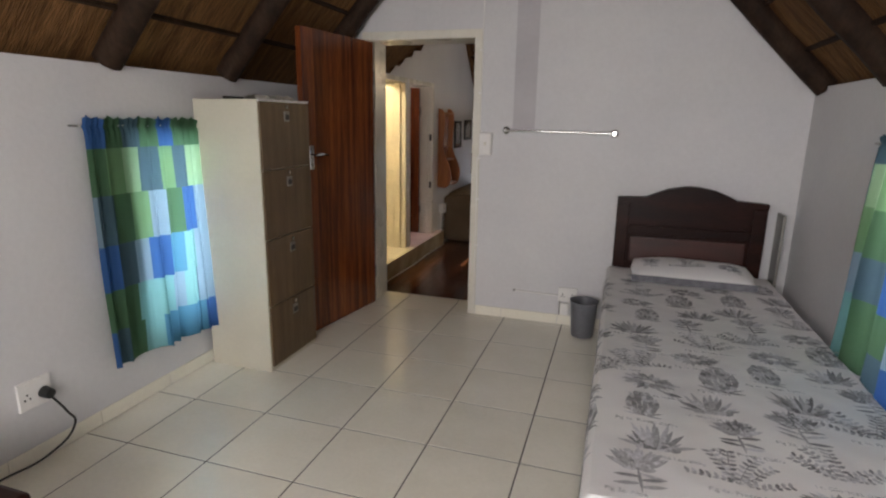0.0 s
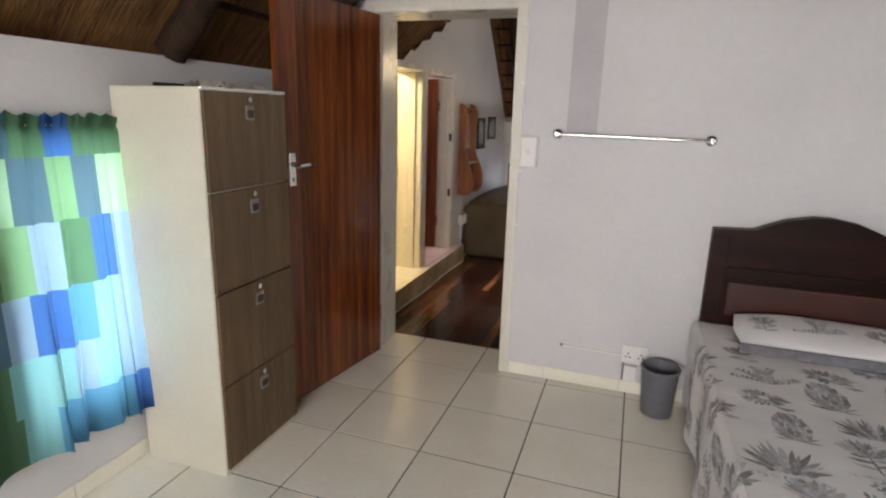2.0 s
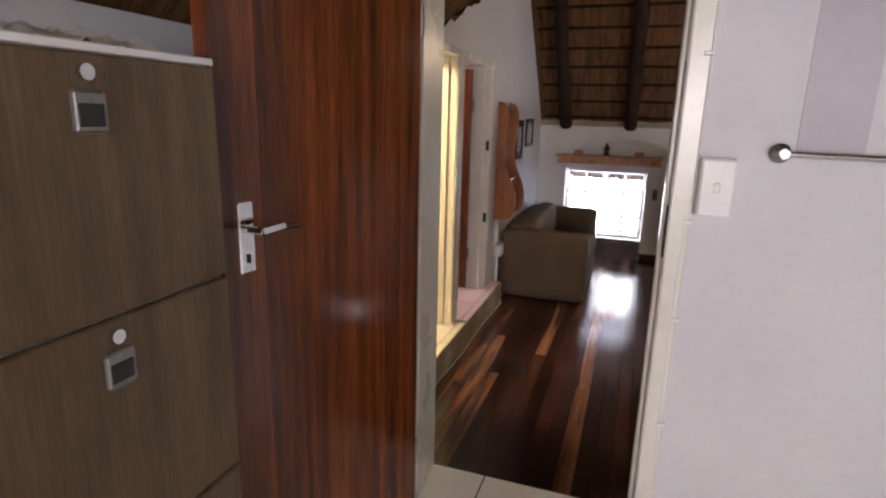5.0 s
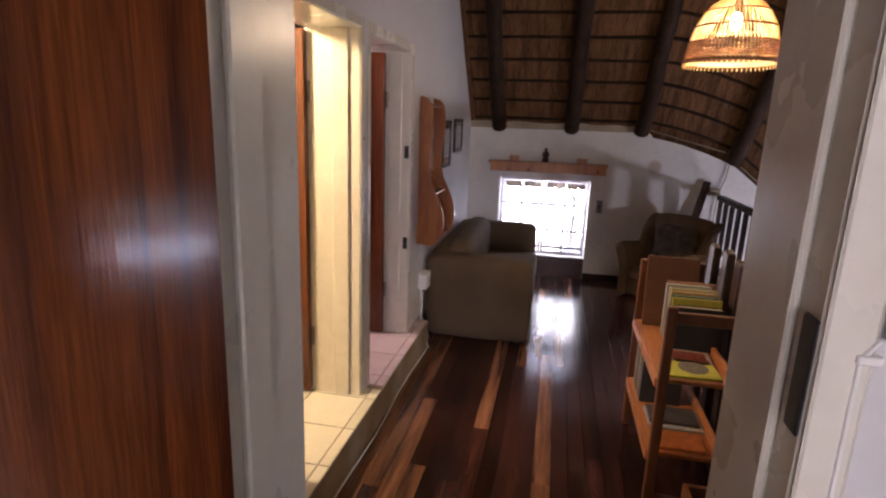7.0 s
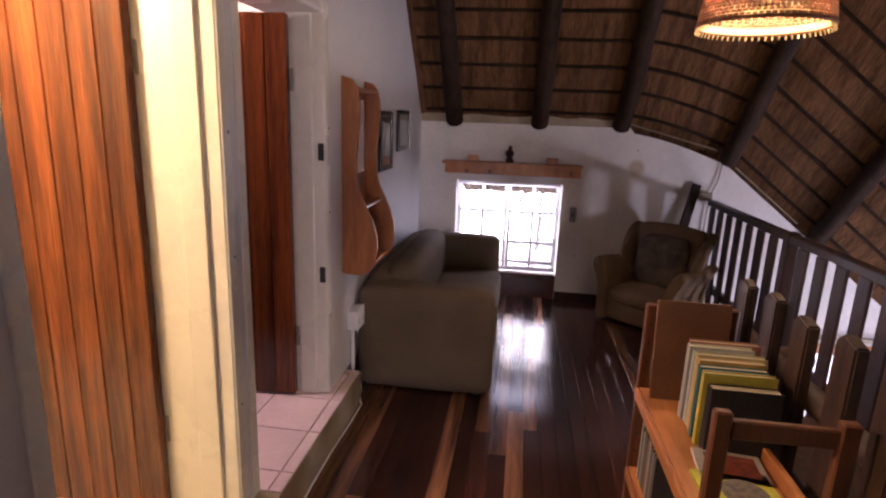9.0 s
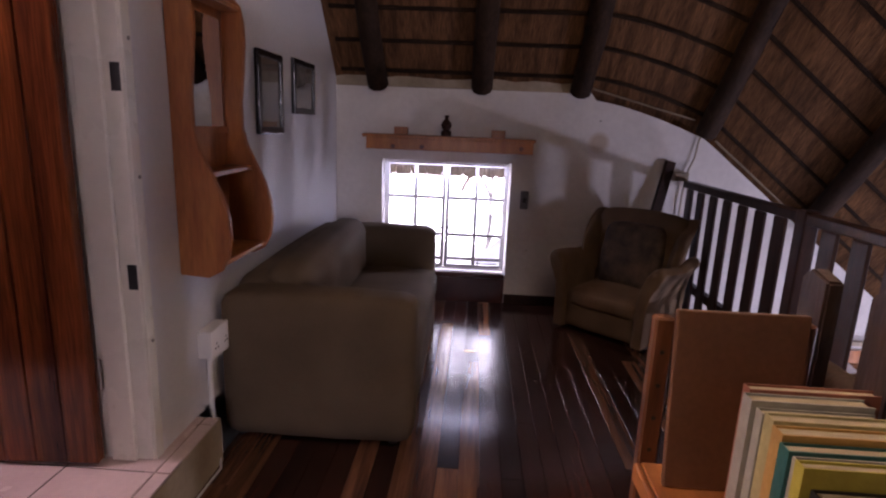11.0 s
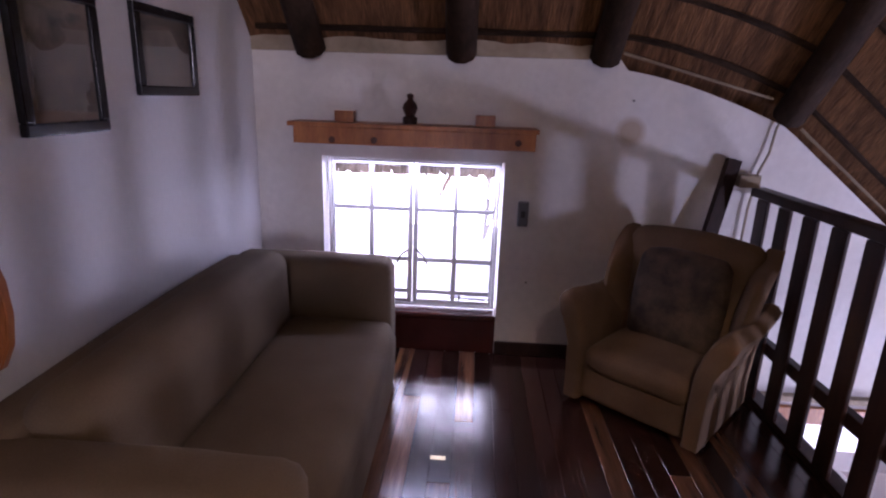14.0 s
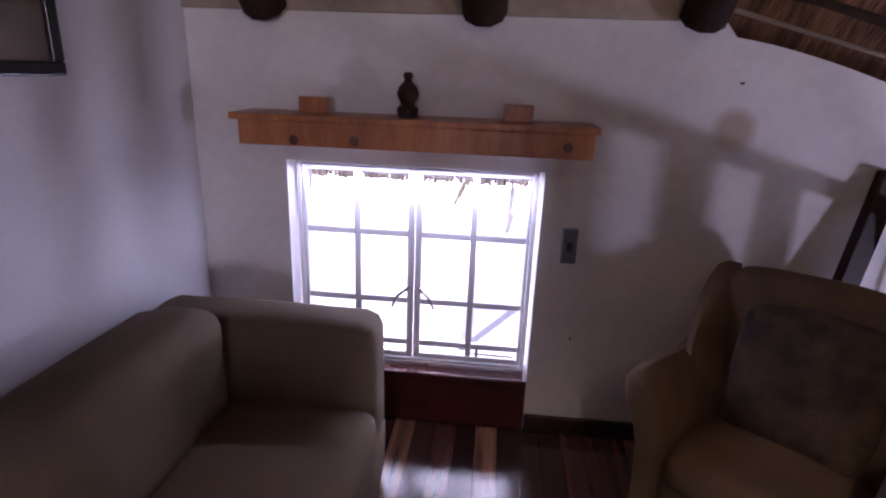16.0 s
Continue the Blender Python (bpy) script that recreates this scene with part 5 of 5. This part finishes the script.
# ---- hall: book rack ----
SHELFW = mat("shelf_pine", (0.48, 0.19, 0.055), (0.34, 0.12, 0.036), rough=0.36, big=2, fine=16, stretch=(7, 1, 1), bump=0.04, spread=0.2)
POSTW = mat("brown_rack_post", (0.17, 0.062, 0.026), (0.10, 0.036, 0.016), rough=0.4, big=3, fine=20, stretch=(6, 6, 0.9), bump=0.05, spread=0.2)
br = thing("book_rack", "open pine book rack with slatted ends", "book rack")
RX0, RX1, RY0, RY1 = -0.825, -0.515, 5.495, 6.285
for y, top in ((RY0, 0.762), (RY1 - 0.03, 0.775)):
    for x in (RX0, RX1 - 0.03):
        p = part("post", B(x, x + 0.042 if x == RX0 else x + 0.045, y, y + 0.03, HALL, top, bevel=0.005, seg=1), POSTW, br)
        if y > 6 and x == RX0:
            for k in range(9):
                part("peg_hole", rod(S(), (x + 0.021, y - 0.0006, 0.70 - k * 0.075), (x + 0.021, y + 0.004, 0.70 - k * 0.075), 0.005, seg=8), BLACK, p)
    part("end_rail", B(RX0 + 0.042, RX1 - 0.03, y + 0.004, y + 0.026, top - 0.07, top - 0.02, bevel=0.004, seg=1), POSTW, br)
    part("end_rail", B(RX0 + 0.042, RX1 - 0.03, y + 0.004, y + 0.026, HALL + 0.05, HALL + 0.10, bevel=0.004, seg=1), POSTW, br)
for z in (0.425, 0.085):
    part("shelf", B(RX0 + 0.006, RX1 - 0.03, RY0 + 0.031, RY1 - 0.031, z, z + 0.02, bevel=0.003, seg=1), SHELFW, br, "orange pine shelf board")
    part("back_lip", B(RX1 - 0.029, RX1 - 0.008, RY0 + 0.031, RY1 - 0.031, z - 0.01, z + 0.06, bevel=0.003, seg=1), SHELFW, br)
    part("front_lip", B(RX0 - 0.008, RX0 + 0.005, RY0 + 0.031, RY1 - 0.031, z - 0.025, z + 0.018, bevel=0.003, seg=1), SHELFW, br)
CARD = mat("brown_hardboard", (0.16, 0.075, 0.040), (0.12, 0.055, 0.03), rough=0.5, big=4, fine=80)
lb = link("leaning_board", B(0, 0.255, -0.008, 0.008, 0, 0.365, bevel=0.004), CARD)
tagged(lb, "brown hardboard panel leaning at the end of the rack", "board").matrix_world = pose(-0.80, 6.175, 0.4455, -7, 0, 0)


def book(name, label, colour, m, x, y, z, tilt=0):
    """A closed book: cover boards with spine towards -x, and a block of pages."""
    length, thick, tall = m
    t = thing(name, label, "book", "books on the rack")
    cov = mat("book_cover", colour, tuple(c * 0.8 for c in colour), rough=0.45, big=12, fine=60, spread=0.08)
    part("cover", B(0, length, 0, 0.0025, 0, tall), cov, t), part("cover", B(0, length, thick - 0.0025, thick, 0, tall), cov, t)
    part("spine", B(-0.002, 0.0, 0, thick, 0, tall), cov, t)
    part("page_block", B(0.001, length - 0.004, 0.003, thick - 0.003, 0.003, tall - 0.004), PAGES, t, "cream page block")
    t.matrix_world = pose(x, y, z, tilt, 0, 0)
    return t


PAGES = mat("cream_pages", (0.46, 0.40, 0.27), (0.36, 0.30, 0.20), rough=0.8, big=20, fine=140, stretch=(1, 8, 1))
row = [((0.30, 0.11, 0.07), 0.22, 0.024, 0.27), ((0.36, 0.36, 0.34), 0.20, 0.030, 0.265), ((0.36, 0.36, 0.34), 0.19, 0.022, 0.255), ((0.42, 0.38, 0.20), 0.21, 0.028, 0.26), ((0.50, 0.30, 0.09), 0.20, 0.030, 0.255), ((0.03, 0.13, 0.13), 0.20, 0.026, 0.245), ((0.36, 0.36, 0.34), 0.19, 0.014, 0.24), ((0.45, 0.40, 0.06), 0.21, 0.022, 0.245), ((0.02, 0.02, 0.025), 0.20, 0.040, 0.215)]
y = 6.10
for colour, ln, th, tall in row:
    y -= th + 0.003
    book("book", "upright book with a worn cover on the pine shelf", colour, (ln, th, tall), -0.725 + 0.015 * rng.random(), y, 0.4456, 0)
for k, (colour, x, yy, rot, w, h) in enumerate((((0.48, 0.46, 0.04), -0.775, 5.54, 2, 0.21, 0.19), ((0.52, 0.46, 0.38), -0.76, 5.70, -6, 0.19, 0.15))):
    t = thing("magazine", "yellow magazine with a round picture, lying flat" if k == 0 else "pale magazine with a red picture, lying flat", "magazine", "magazines on the rack")
    mg = mat("magazine_cover", colour, tuple(c * 0.85 for c in colour), rough=0.35, big=8, fine=50)
    part("cover", B(0, w, 0, h, 0, 0.012, bevel=0.002, seg=1), mg, t)
    if k == 0:
        part("picture", turned(S(), [(0, 0.0006), (0.062, 0.0006), (0.062, 0)], (w * 0.56, h * 0.5, 0.0122), 24), mat("grey_brown_photo", (0.16, 0.12, 0.09), (0.05, 0.04, 0.04), rough=0.4, big=60, fine=120), t, "round grey photograph")
    else:
        part("picture", B(0.03, w - 0.02, 0.03, h - 0.02, 0.0122, 0.0128), mat("red_photo", (0.30, 0.06, 0.03), (0.12, 0.04, 0.03), rough=0.4, big=50, fine=120), t, "red photograph")
    t.matrix_world = pose(x, yy, 0.4456, 0, 0, rot)
lowrow = [((0.50, 0.47, 0.42), 0.010), ((0.05, 0.06, 0.05), 0.018), ((0.40, 0.37, 0.33), 0.012), ((0.10, 0.14, 0.10), 0.022), ((0.03, 0.03, 0.03), 0.02), ((0.28, 0.12, 0.06), 0.02), ((0.45, 0.42, 0.36), 0.014), ((0.08, 0.08, 0.07), 0.024), ((0.22, 0.2, 0.15), 0.02), ((0.05, 0.05, 0.06), 0.025)]
y = 6.20
for colour, th in lowrow:
    y -= th + 0.004
    book("book", "thin book standing on the lower shelf", colour, (0.19, th, 0.20 + 0.03 * rng.random()), -0.80, y, 0.1056, 0)
for k, (colour, x, yy, w, h, z) in enumerate((((0.45, 0.44, 0.42), -0.79, 5.72, 0.24, 0.19, 0.0), ((0.40, 0.12, 0.03), -0.78, 5.55, 0.2, 0.15, 0.0), ((0.10, 0.09, 0.08), -0.785, 5.745, 0.22, 0.15, 0.0152))):
    tagged(link("magazine", B(x, x + w, yy, yy + h, 0.1056 + z, 0.1056 + z + 0.015, bevel=0.003, seg=1), mat("magazine_stock", colour, tuple(c * 0.6 for c in colour), rough=0.35, big=25, fine=70)), "magazine lying flat on the lower shelf", "magazine", "magazines on the rack")

# rustic slatted bench behind the rack
OLD = mat("weathered_brown_slat", (0.062, 0.031, 0.018), (0.034, 0.017, 0.010), rough=0.55, big=5, fine=24, stretch=(5, 5, 0.9), bump=0.15, spread=0.25)
sc = thing("slatted_bench", "rustic bench with a back of rough upright slats", "bench")
for k, (y, z) in enumerate(((6.36, 0.865), (6.155, 0.878), (5.925, 0.875), (5.71, 0.898), (5.495, 0.905), (5.27, 0.91))):
    bm = slab(S(), [(y - 0.05, HALL + 0.02), (y + 0.045, HALL + 0.02), (y + 0.05, z - 0.02), (y + 0.02, z + 0.004), (y - 0.045, z - 0.012)], "x", -0.462 + 0.01 * (k % 2), -0.425 + 0.01 * (k % 2))
    bmesh.ops.bevel(bm, geom=list(bm.edges), offset=0.006, segments=2, affect="EDGES")
    part("slat", bm, OLD, sc)
for z in (0.62, 0.30):
    bm = rod(S(), (-0.385, 5.15, z), (-0.375, 6.62, z - 0.02), 0.036, 0.042, seg=14)
    part("back_rail", bm, OLD, sc, "round back rail", True)
part("seat", B(-0.40, -0.02, 5.2, 6.55, 0.20, 0.24, bevel=0.008), OLD, sc)
bm = rod(S(), (-0.36, 6.60, 0.47), (-0.02, 6.70, 0.44), 0.045, 0.05, seg=14)
part("arm", bm, OLD, sc, smooth=True)
for y in (5.25, 6.5):
    part("leg", rod(S(), (-0.06, y, HALL), (-0.06, y, 0.20), 0.032, 0.03), OLD, sc)
lr = thing("magazine_box", "low open wooden box of magazines beside the bench", "box")
part("bottom", B(-0.70, -0.47, 5.02, 5.40, HALL, HALL + 0.02), POSTW, lr)
for a in ((-0.70, -0.682, 5.02, 5.40), (-0.488, -0.47, 5.02, 5.40), (-0.682, -0.488, 5.02, 5.038), (-0.682, -0.488, 5.382, 5.40)):
    part("side", B(*a, HALL + 0.0205, 0.06, bevel=0.003, seg=1), POSTW, lr)
part("magazine_stack", B(-0.675, -0.495, 5.05, 5.36, HALL + 0.021, 0.015, bevel=0.004), mat("grey_magazines", (0.16, 0.17, 0.15), (0.07, 0.08, 0.07), rough=0.4, big=25, fine=80), lr)

# ---- hall: small details ----
fp = thing("floor_plate", "small brass plate let into the floorboards", "plate")
part("plate", B(-1.215, -1.155, 8.275, 8.30, HALL + 0.0003, HALL + 0.002, bevel=0.0005, seg=1), mat("dull_brass", (0.45, 0.36, 0.20), (0.35, 0.28, 0.16), rough=0.35, metal=0.8), fp)
tagged(link("nail", rod(S(), (-0.335, YN - 0.02, 1.205), (-0.335, YN, 1.205), 0.004, seg=8), BLACK), "dark nail in the plaster wall", "nail")
tagged(link("nail", rod(S(), (-0.79, YN - 0.012, 0.24), (-0.79, YN, 0.24), 0.004, seg=8), BLACK), "dark nail in the plaster wall", "nail")
cb = bpy.data.curves.new("floor_cable", "CURVE")
cb.dimensions, cb.bevel_depth = "3D", 0.0045
c_ = cb.splines.new("POLY")
cpts = [(WX + 0.100 + 0.008 * math.sin(k * 1.3), Y1B + 0.1 + 0.24 * k, HALL + 0.005) for k in range(12)] + [(WX + 0.06, 7.10, HALL + 0.03), (WX + 0.02, 7.14, HALL + 0.10)]
c_.points.add(len(cpts) - 1)
for q, p in zip(c_.points, cpts):
    q.co = (*p, 1)
cb.materials.append(WHITEPL)
tagged(new("floor_cable", cb), "white cable lying along the cement step", "cable")
for a, b in (((0.46, 9.21, 1.10), (1.02, 9.21, 0.655)), ((-0.42, 9.20, 1.42), (0.30, 9.20, 1.235))):
    tagged(link("reed", rod(S(), a, b, 0.008, 0.006, seg=6), mat("pale_reed", (0.30, 0.24, 0.16), (0.20, 0.15, 0.10), rough=0.8)), "pale loose reed along the wall head", "reed", "reeds at the wall head")

# ---- below the gallery and outside ----
structure("lintel", B(0.45, 2.69, YN - 0.03, YN - 0.001, -0.50, -0.40, bevel=0.005), PINE, "orange pine lintel over the lower opening", "lintel")
structure("lintel_ledge", B(0.45, 2.69, YN - 0.045, YN - 0.001, -0.36, -0.325, bevel=0.005), LEDGE, "grey-brown ledge above the lintel", "trim")
cu_ = thing("cupboard", "white cupboard with black handles in the room below", "cupboard")
part("body", B(1.08, 1.70, 8.97, YN - 0.002, LOW, -0.80, bevel=0.004), WHITEPL, cu_)
for a, b, hx in ((1.085, 1.388, 1.355), (1.392, 1.695, 1.425)):
    leaf = part("door", B(a, b, 8.950, 8.969, LOW + 0.08, -0.81, bevel=0.003, seg=1), WHITEPL, cu_)
    grip = rod(bmesh.new(), (hx, 8.925, -1.05), (hx, 8.925, -0.93), 0.007, seg=8)
    for z in (-1.04, -0.94):
        rod(grip, (hx, 8.951, z), (hx, 8.925, z), 0.006, seg=8)
    part("handle", grip, BLACK, leaf, "black bar handle")
tb = thing("counter", "pine-topped white counter in the room below", "counter")
part("top", B(0.9, 2.9, 9.9, 10.5, -1.90, -1.85, bevel=0.006), PINE, tb)
part("body", B(0.95, 2.85, 9.95, 10.45, LOW, -1.90), WHITEPL, tb)
# Shell added beyond the lower opening to cut the yard's glare.
bm = bmesh.new()
box(bm, 0.30, 2.95, 10.9, 11.0, LOW, -1.75)
box(bm, 0.30, 2.95, 10.9, 11.0, -0.60, -0.25)
box(bm, 0.30, 0.70, 10.9, 11.0, -1.75, -0.60)
box(bm, 2.55, 2.95, 10.9, 11.0, -1.75, -0.60)
box(bm, 0.30, 0.40, YN + 0.281, 10.899, LOW, -0.25)
box(bm, 2.85, 2.95, YN + 0.281, 10.899, LOW, -0.25)
structure("wall_kitchen", bm, WALL, "white wall added below to shut out yard glare", "wall")
structure("ceiling_kitchen", B(0.30, 2.95, YN + 0.281, 11.0, -0.249, -0.15), WALL, "white ceiling added below to shut out yard glare", "ceiling")
structure("kitchen_floor", B(0.401, 2.849, YN + 0.001, 10.899, LOW - 0.1, LOW - 0.001), TILE, "pale tiled floor of the room below", "floor")
# Emissive sheet stands in for the bright open air and lights the hall.
GLOW = glow("glowing_yard_white", (0.95, 0.97, 1.0), 9.5)
bd = structure("backdrop", B(-14, 12, 24.0, 24.1, LOW - 0.2, 14), GLOW, "glowing white sheet in place of daylight beyond the yard", "backdrop")
bm = S()
rngt = random.Random(11)
def twig(p, d, ln, r, depth):
    q = p + d * ln
    rod(bm, p, q, r, r * 0.7, seg=5)
    if depth:
        for _ in range(3):
            e = (d + Vector((rngt.uniform(-0.7, 0.7), rngt.uniform(-0.5, 0.5), rngt.uniform(-0.3, 0.5)))).normalized()
            twig(p + d * ln * rngt.uniform(0.5, 1), e, ln * rngt.uniform(0.55, 0.8), r * 0.6, depth - 1)
tree = thing("tree", "bare pale tree in the bright yard", "tree")
twig(Vector((-1.0, 17, LOW - 0.15)), Vector((0.1, 0, 1)).normalized(), 2.2, 0.055, 5)
part("trunk", bm, mat("pale_bark", (0.62, 0.57, 0.52), (0.48, 0.43, 0.39), rough=0.9), tree, "pale trunk with bare limbs")
# eaves of the thatch over the window
EAVE = mat("grey_thatch_ends", (0.46, 0.38, 0.30), (0.24, 0.18, 0.13), rough=0.95, big=20, fine=60, stretch=(6, 1, 1))
bm = S()
rngs = random.Random(3)
for k in range(700):
    x = -2.15 + 1.5 * k / 700 + rngs.uniform(-0.01, 0.01)
    y = YN + 0.46 + rngs.uniform(0, 0.10)
    rod(bm, (x, y - 0.02, 1.10), (x + rngs.uniform(-0.03, 0.03), y + rngs.uniform(0, 0.06), 0.712 + rngs.uniform(0, 0.03) - 0.012 * (k % 37 == 0)), 0.008, 0.005, seg=4)
tagged(link("thatch_eave", bm, EAVE), "ragged grey thatch ends over the window", "thatch", "", "stuff")
bm = S()
for k in range(26):
    u = k / 26
    p = Vector((-1.235 - 0.10 * u, 10.2 + rngs.uniform(-0.05, 0.05), 0.74 - 0.21 * u))
    rod(bm, p, p + Vector((rngs.uniform(-0.05, 0.03), rngs.uniform(-0.03, 0.03), rngs.uniform(-0.11, -0.05))), 0.006, 0.003, seg=4)
rod(bm, (-1.20, 9.74, 0.93), (-1.235, 10.2, 0.76), 0.012, 0.010, seg=5)
rod(bm, (-1.235, 10.2, 0.76), (-1.31, 10.2, 0.56), 0.010, 0.007, seg=5)
tagged(link("hanging_branch", bm, EAVE), "grey dry branch hanging before the window", "branch")
lroof = tagged(link("low_roof", slab(S(), [(-1.42, -1.77), (1.2, 0.72), (1.2, 0.62), (-1.42, -1.87)], "y", 12.9, 16.0), mat("grey_roof_sheet", (0.30, 0.30, 0.34), (0.22, 0.22, 0.26), rough=0.7, big=3, fine=30, stretch=(1, 8, 1), spread=0.3)), "grey sheet roof of a lower building outside", "roof", "", "structure")

# ---- boards and tiles underfoot ----
rngp = random.Random(8)
w = 0.0845
x = WX + 0.0905
while x < VOID - 0.01:
    x1 = min(x + w, VOID - 0.001)
    y = Y1B + 0.002
    y1 = y + rngp.uniform(0.4, 2.0)
    while y < YN - 0.02:
        y1 = min(y1, YN - 0.002)
        if YN - y1 < 0.3:
            y1 = YN - 0.002
        hue = PLANK_L if rngp.random() < 0.22 else PLANK
        part("plank", B(x + 0.0008, x1 - 0.0008, y + 0.0006, y1 - 0.0006, HALL - 0.0118, HALL + rngp.uniform(-0.0002, 0.0002), bevel=0.0007, seg=1), hue, hall_floor)
        y = y1
        y1 = y + rngp.uniform(0.9, 2.3)
    x = x1


def tiles(parent, x0, x1, y0, y1, ox, oy, pitch, material):
    """Square tiles with an open joint, cut at the walls."""
    i0, i1 = math.floor((x0 - ox) / pitch), math.ceil((x1 - ox) / pitch)
    j0, j1 = math.floor((y0 - oy) / pitch), math.ceil((y1 - oy) / pitch)
    for i in range(i0, i1):
        for j in range(j0, j1):
            a, b = max(x0, ox + i * pitch + 0.0030), min(x1, ox + (i + 1) * pitch - 0.0030)
            c, d = max(y0, oy + j * pitch + 0.0030), min(y1, oy + (j + 1) * pitch - 0.0030)
            if b - a > 0.01 and d - c > 0.01:
                ob = part("tile", B(0, b - a, 0, d - c, -0.0058, 0.0, bevel=0.0009, seg=1), material, parent)
                ob.location = (a, c, 0)


tiles(floor, WX + 0.001, EX - 0.001, -1.6, Y1B - 0.005, -0.685, 2.59, 0.435, TILE)
tiles(bath_floor, -4.0, WX + 0.087, 4.5, 5.93, -2.2, 5.22, 0.30, TILE)
tiles(bath_floor_2, -4.0, WX + 0.087, 5.98, 7.05, -2.2, 6.1, 0.30, PINKTILE)


# ---- lamp over the bed space, assumed and out of view ----
cl = thing("ceiling_lamp", "assumed white glass globe lamp hanging from the ridge, out of view", "lamp")
OPAL = glow("lit_opal_glass", (1.0, 0.95, 0.88), 2.0)
gl = part("globe", turned(S(), [(0.03, 0.30), (0.06, 0.27), (0.10, 0.22), (0.115, 0.16), (0.105, 0.10), (0.07, 0.05), (0.0, 0.035)], (-0.5, 1.1, 2.44), 24), OPAL, cl, "lit opal glass globe", True)
gl.visible_shadow = False
part("cord", rod(S(), (-0.5, 1.1, 2.74), (-0.5, 1.1, 3.35), 0.005, seg=6), BLACK, cl)
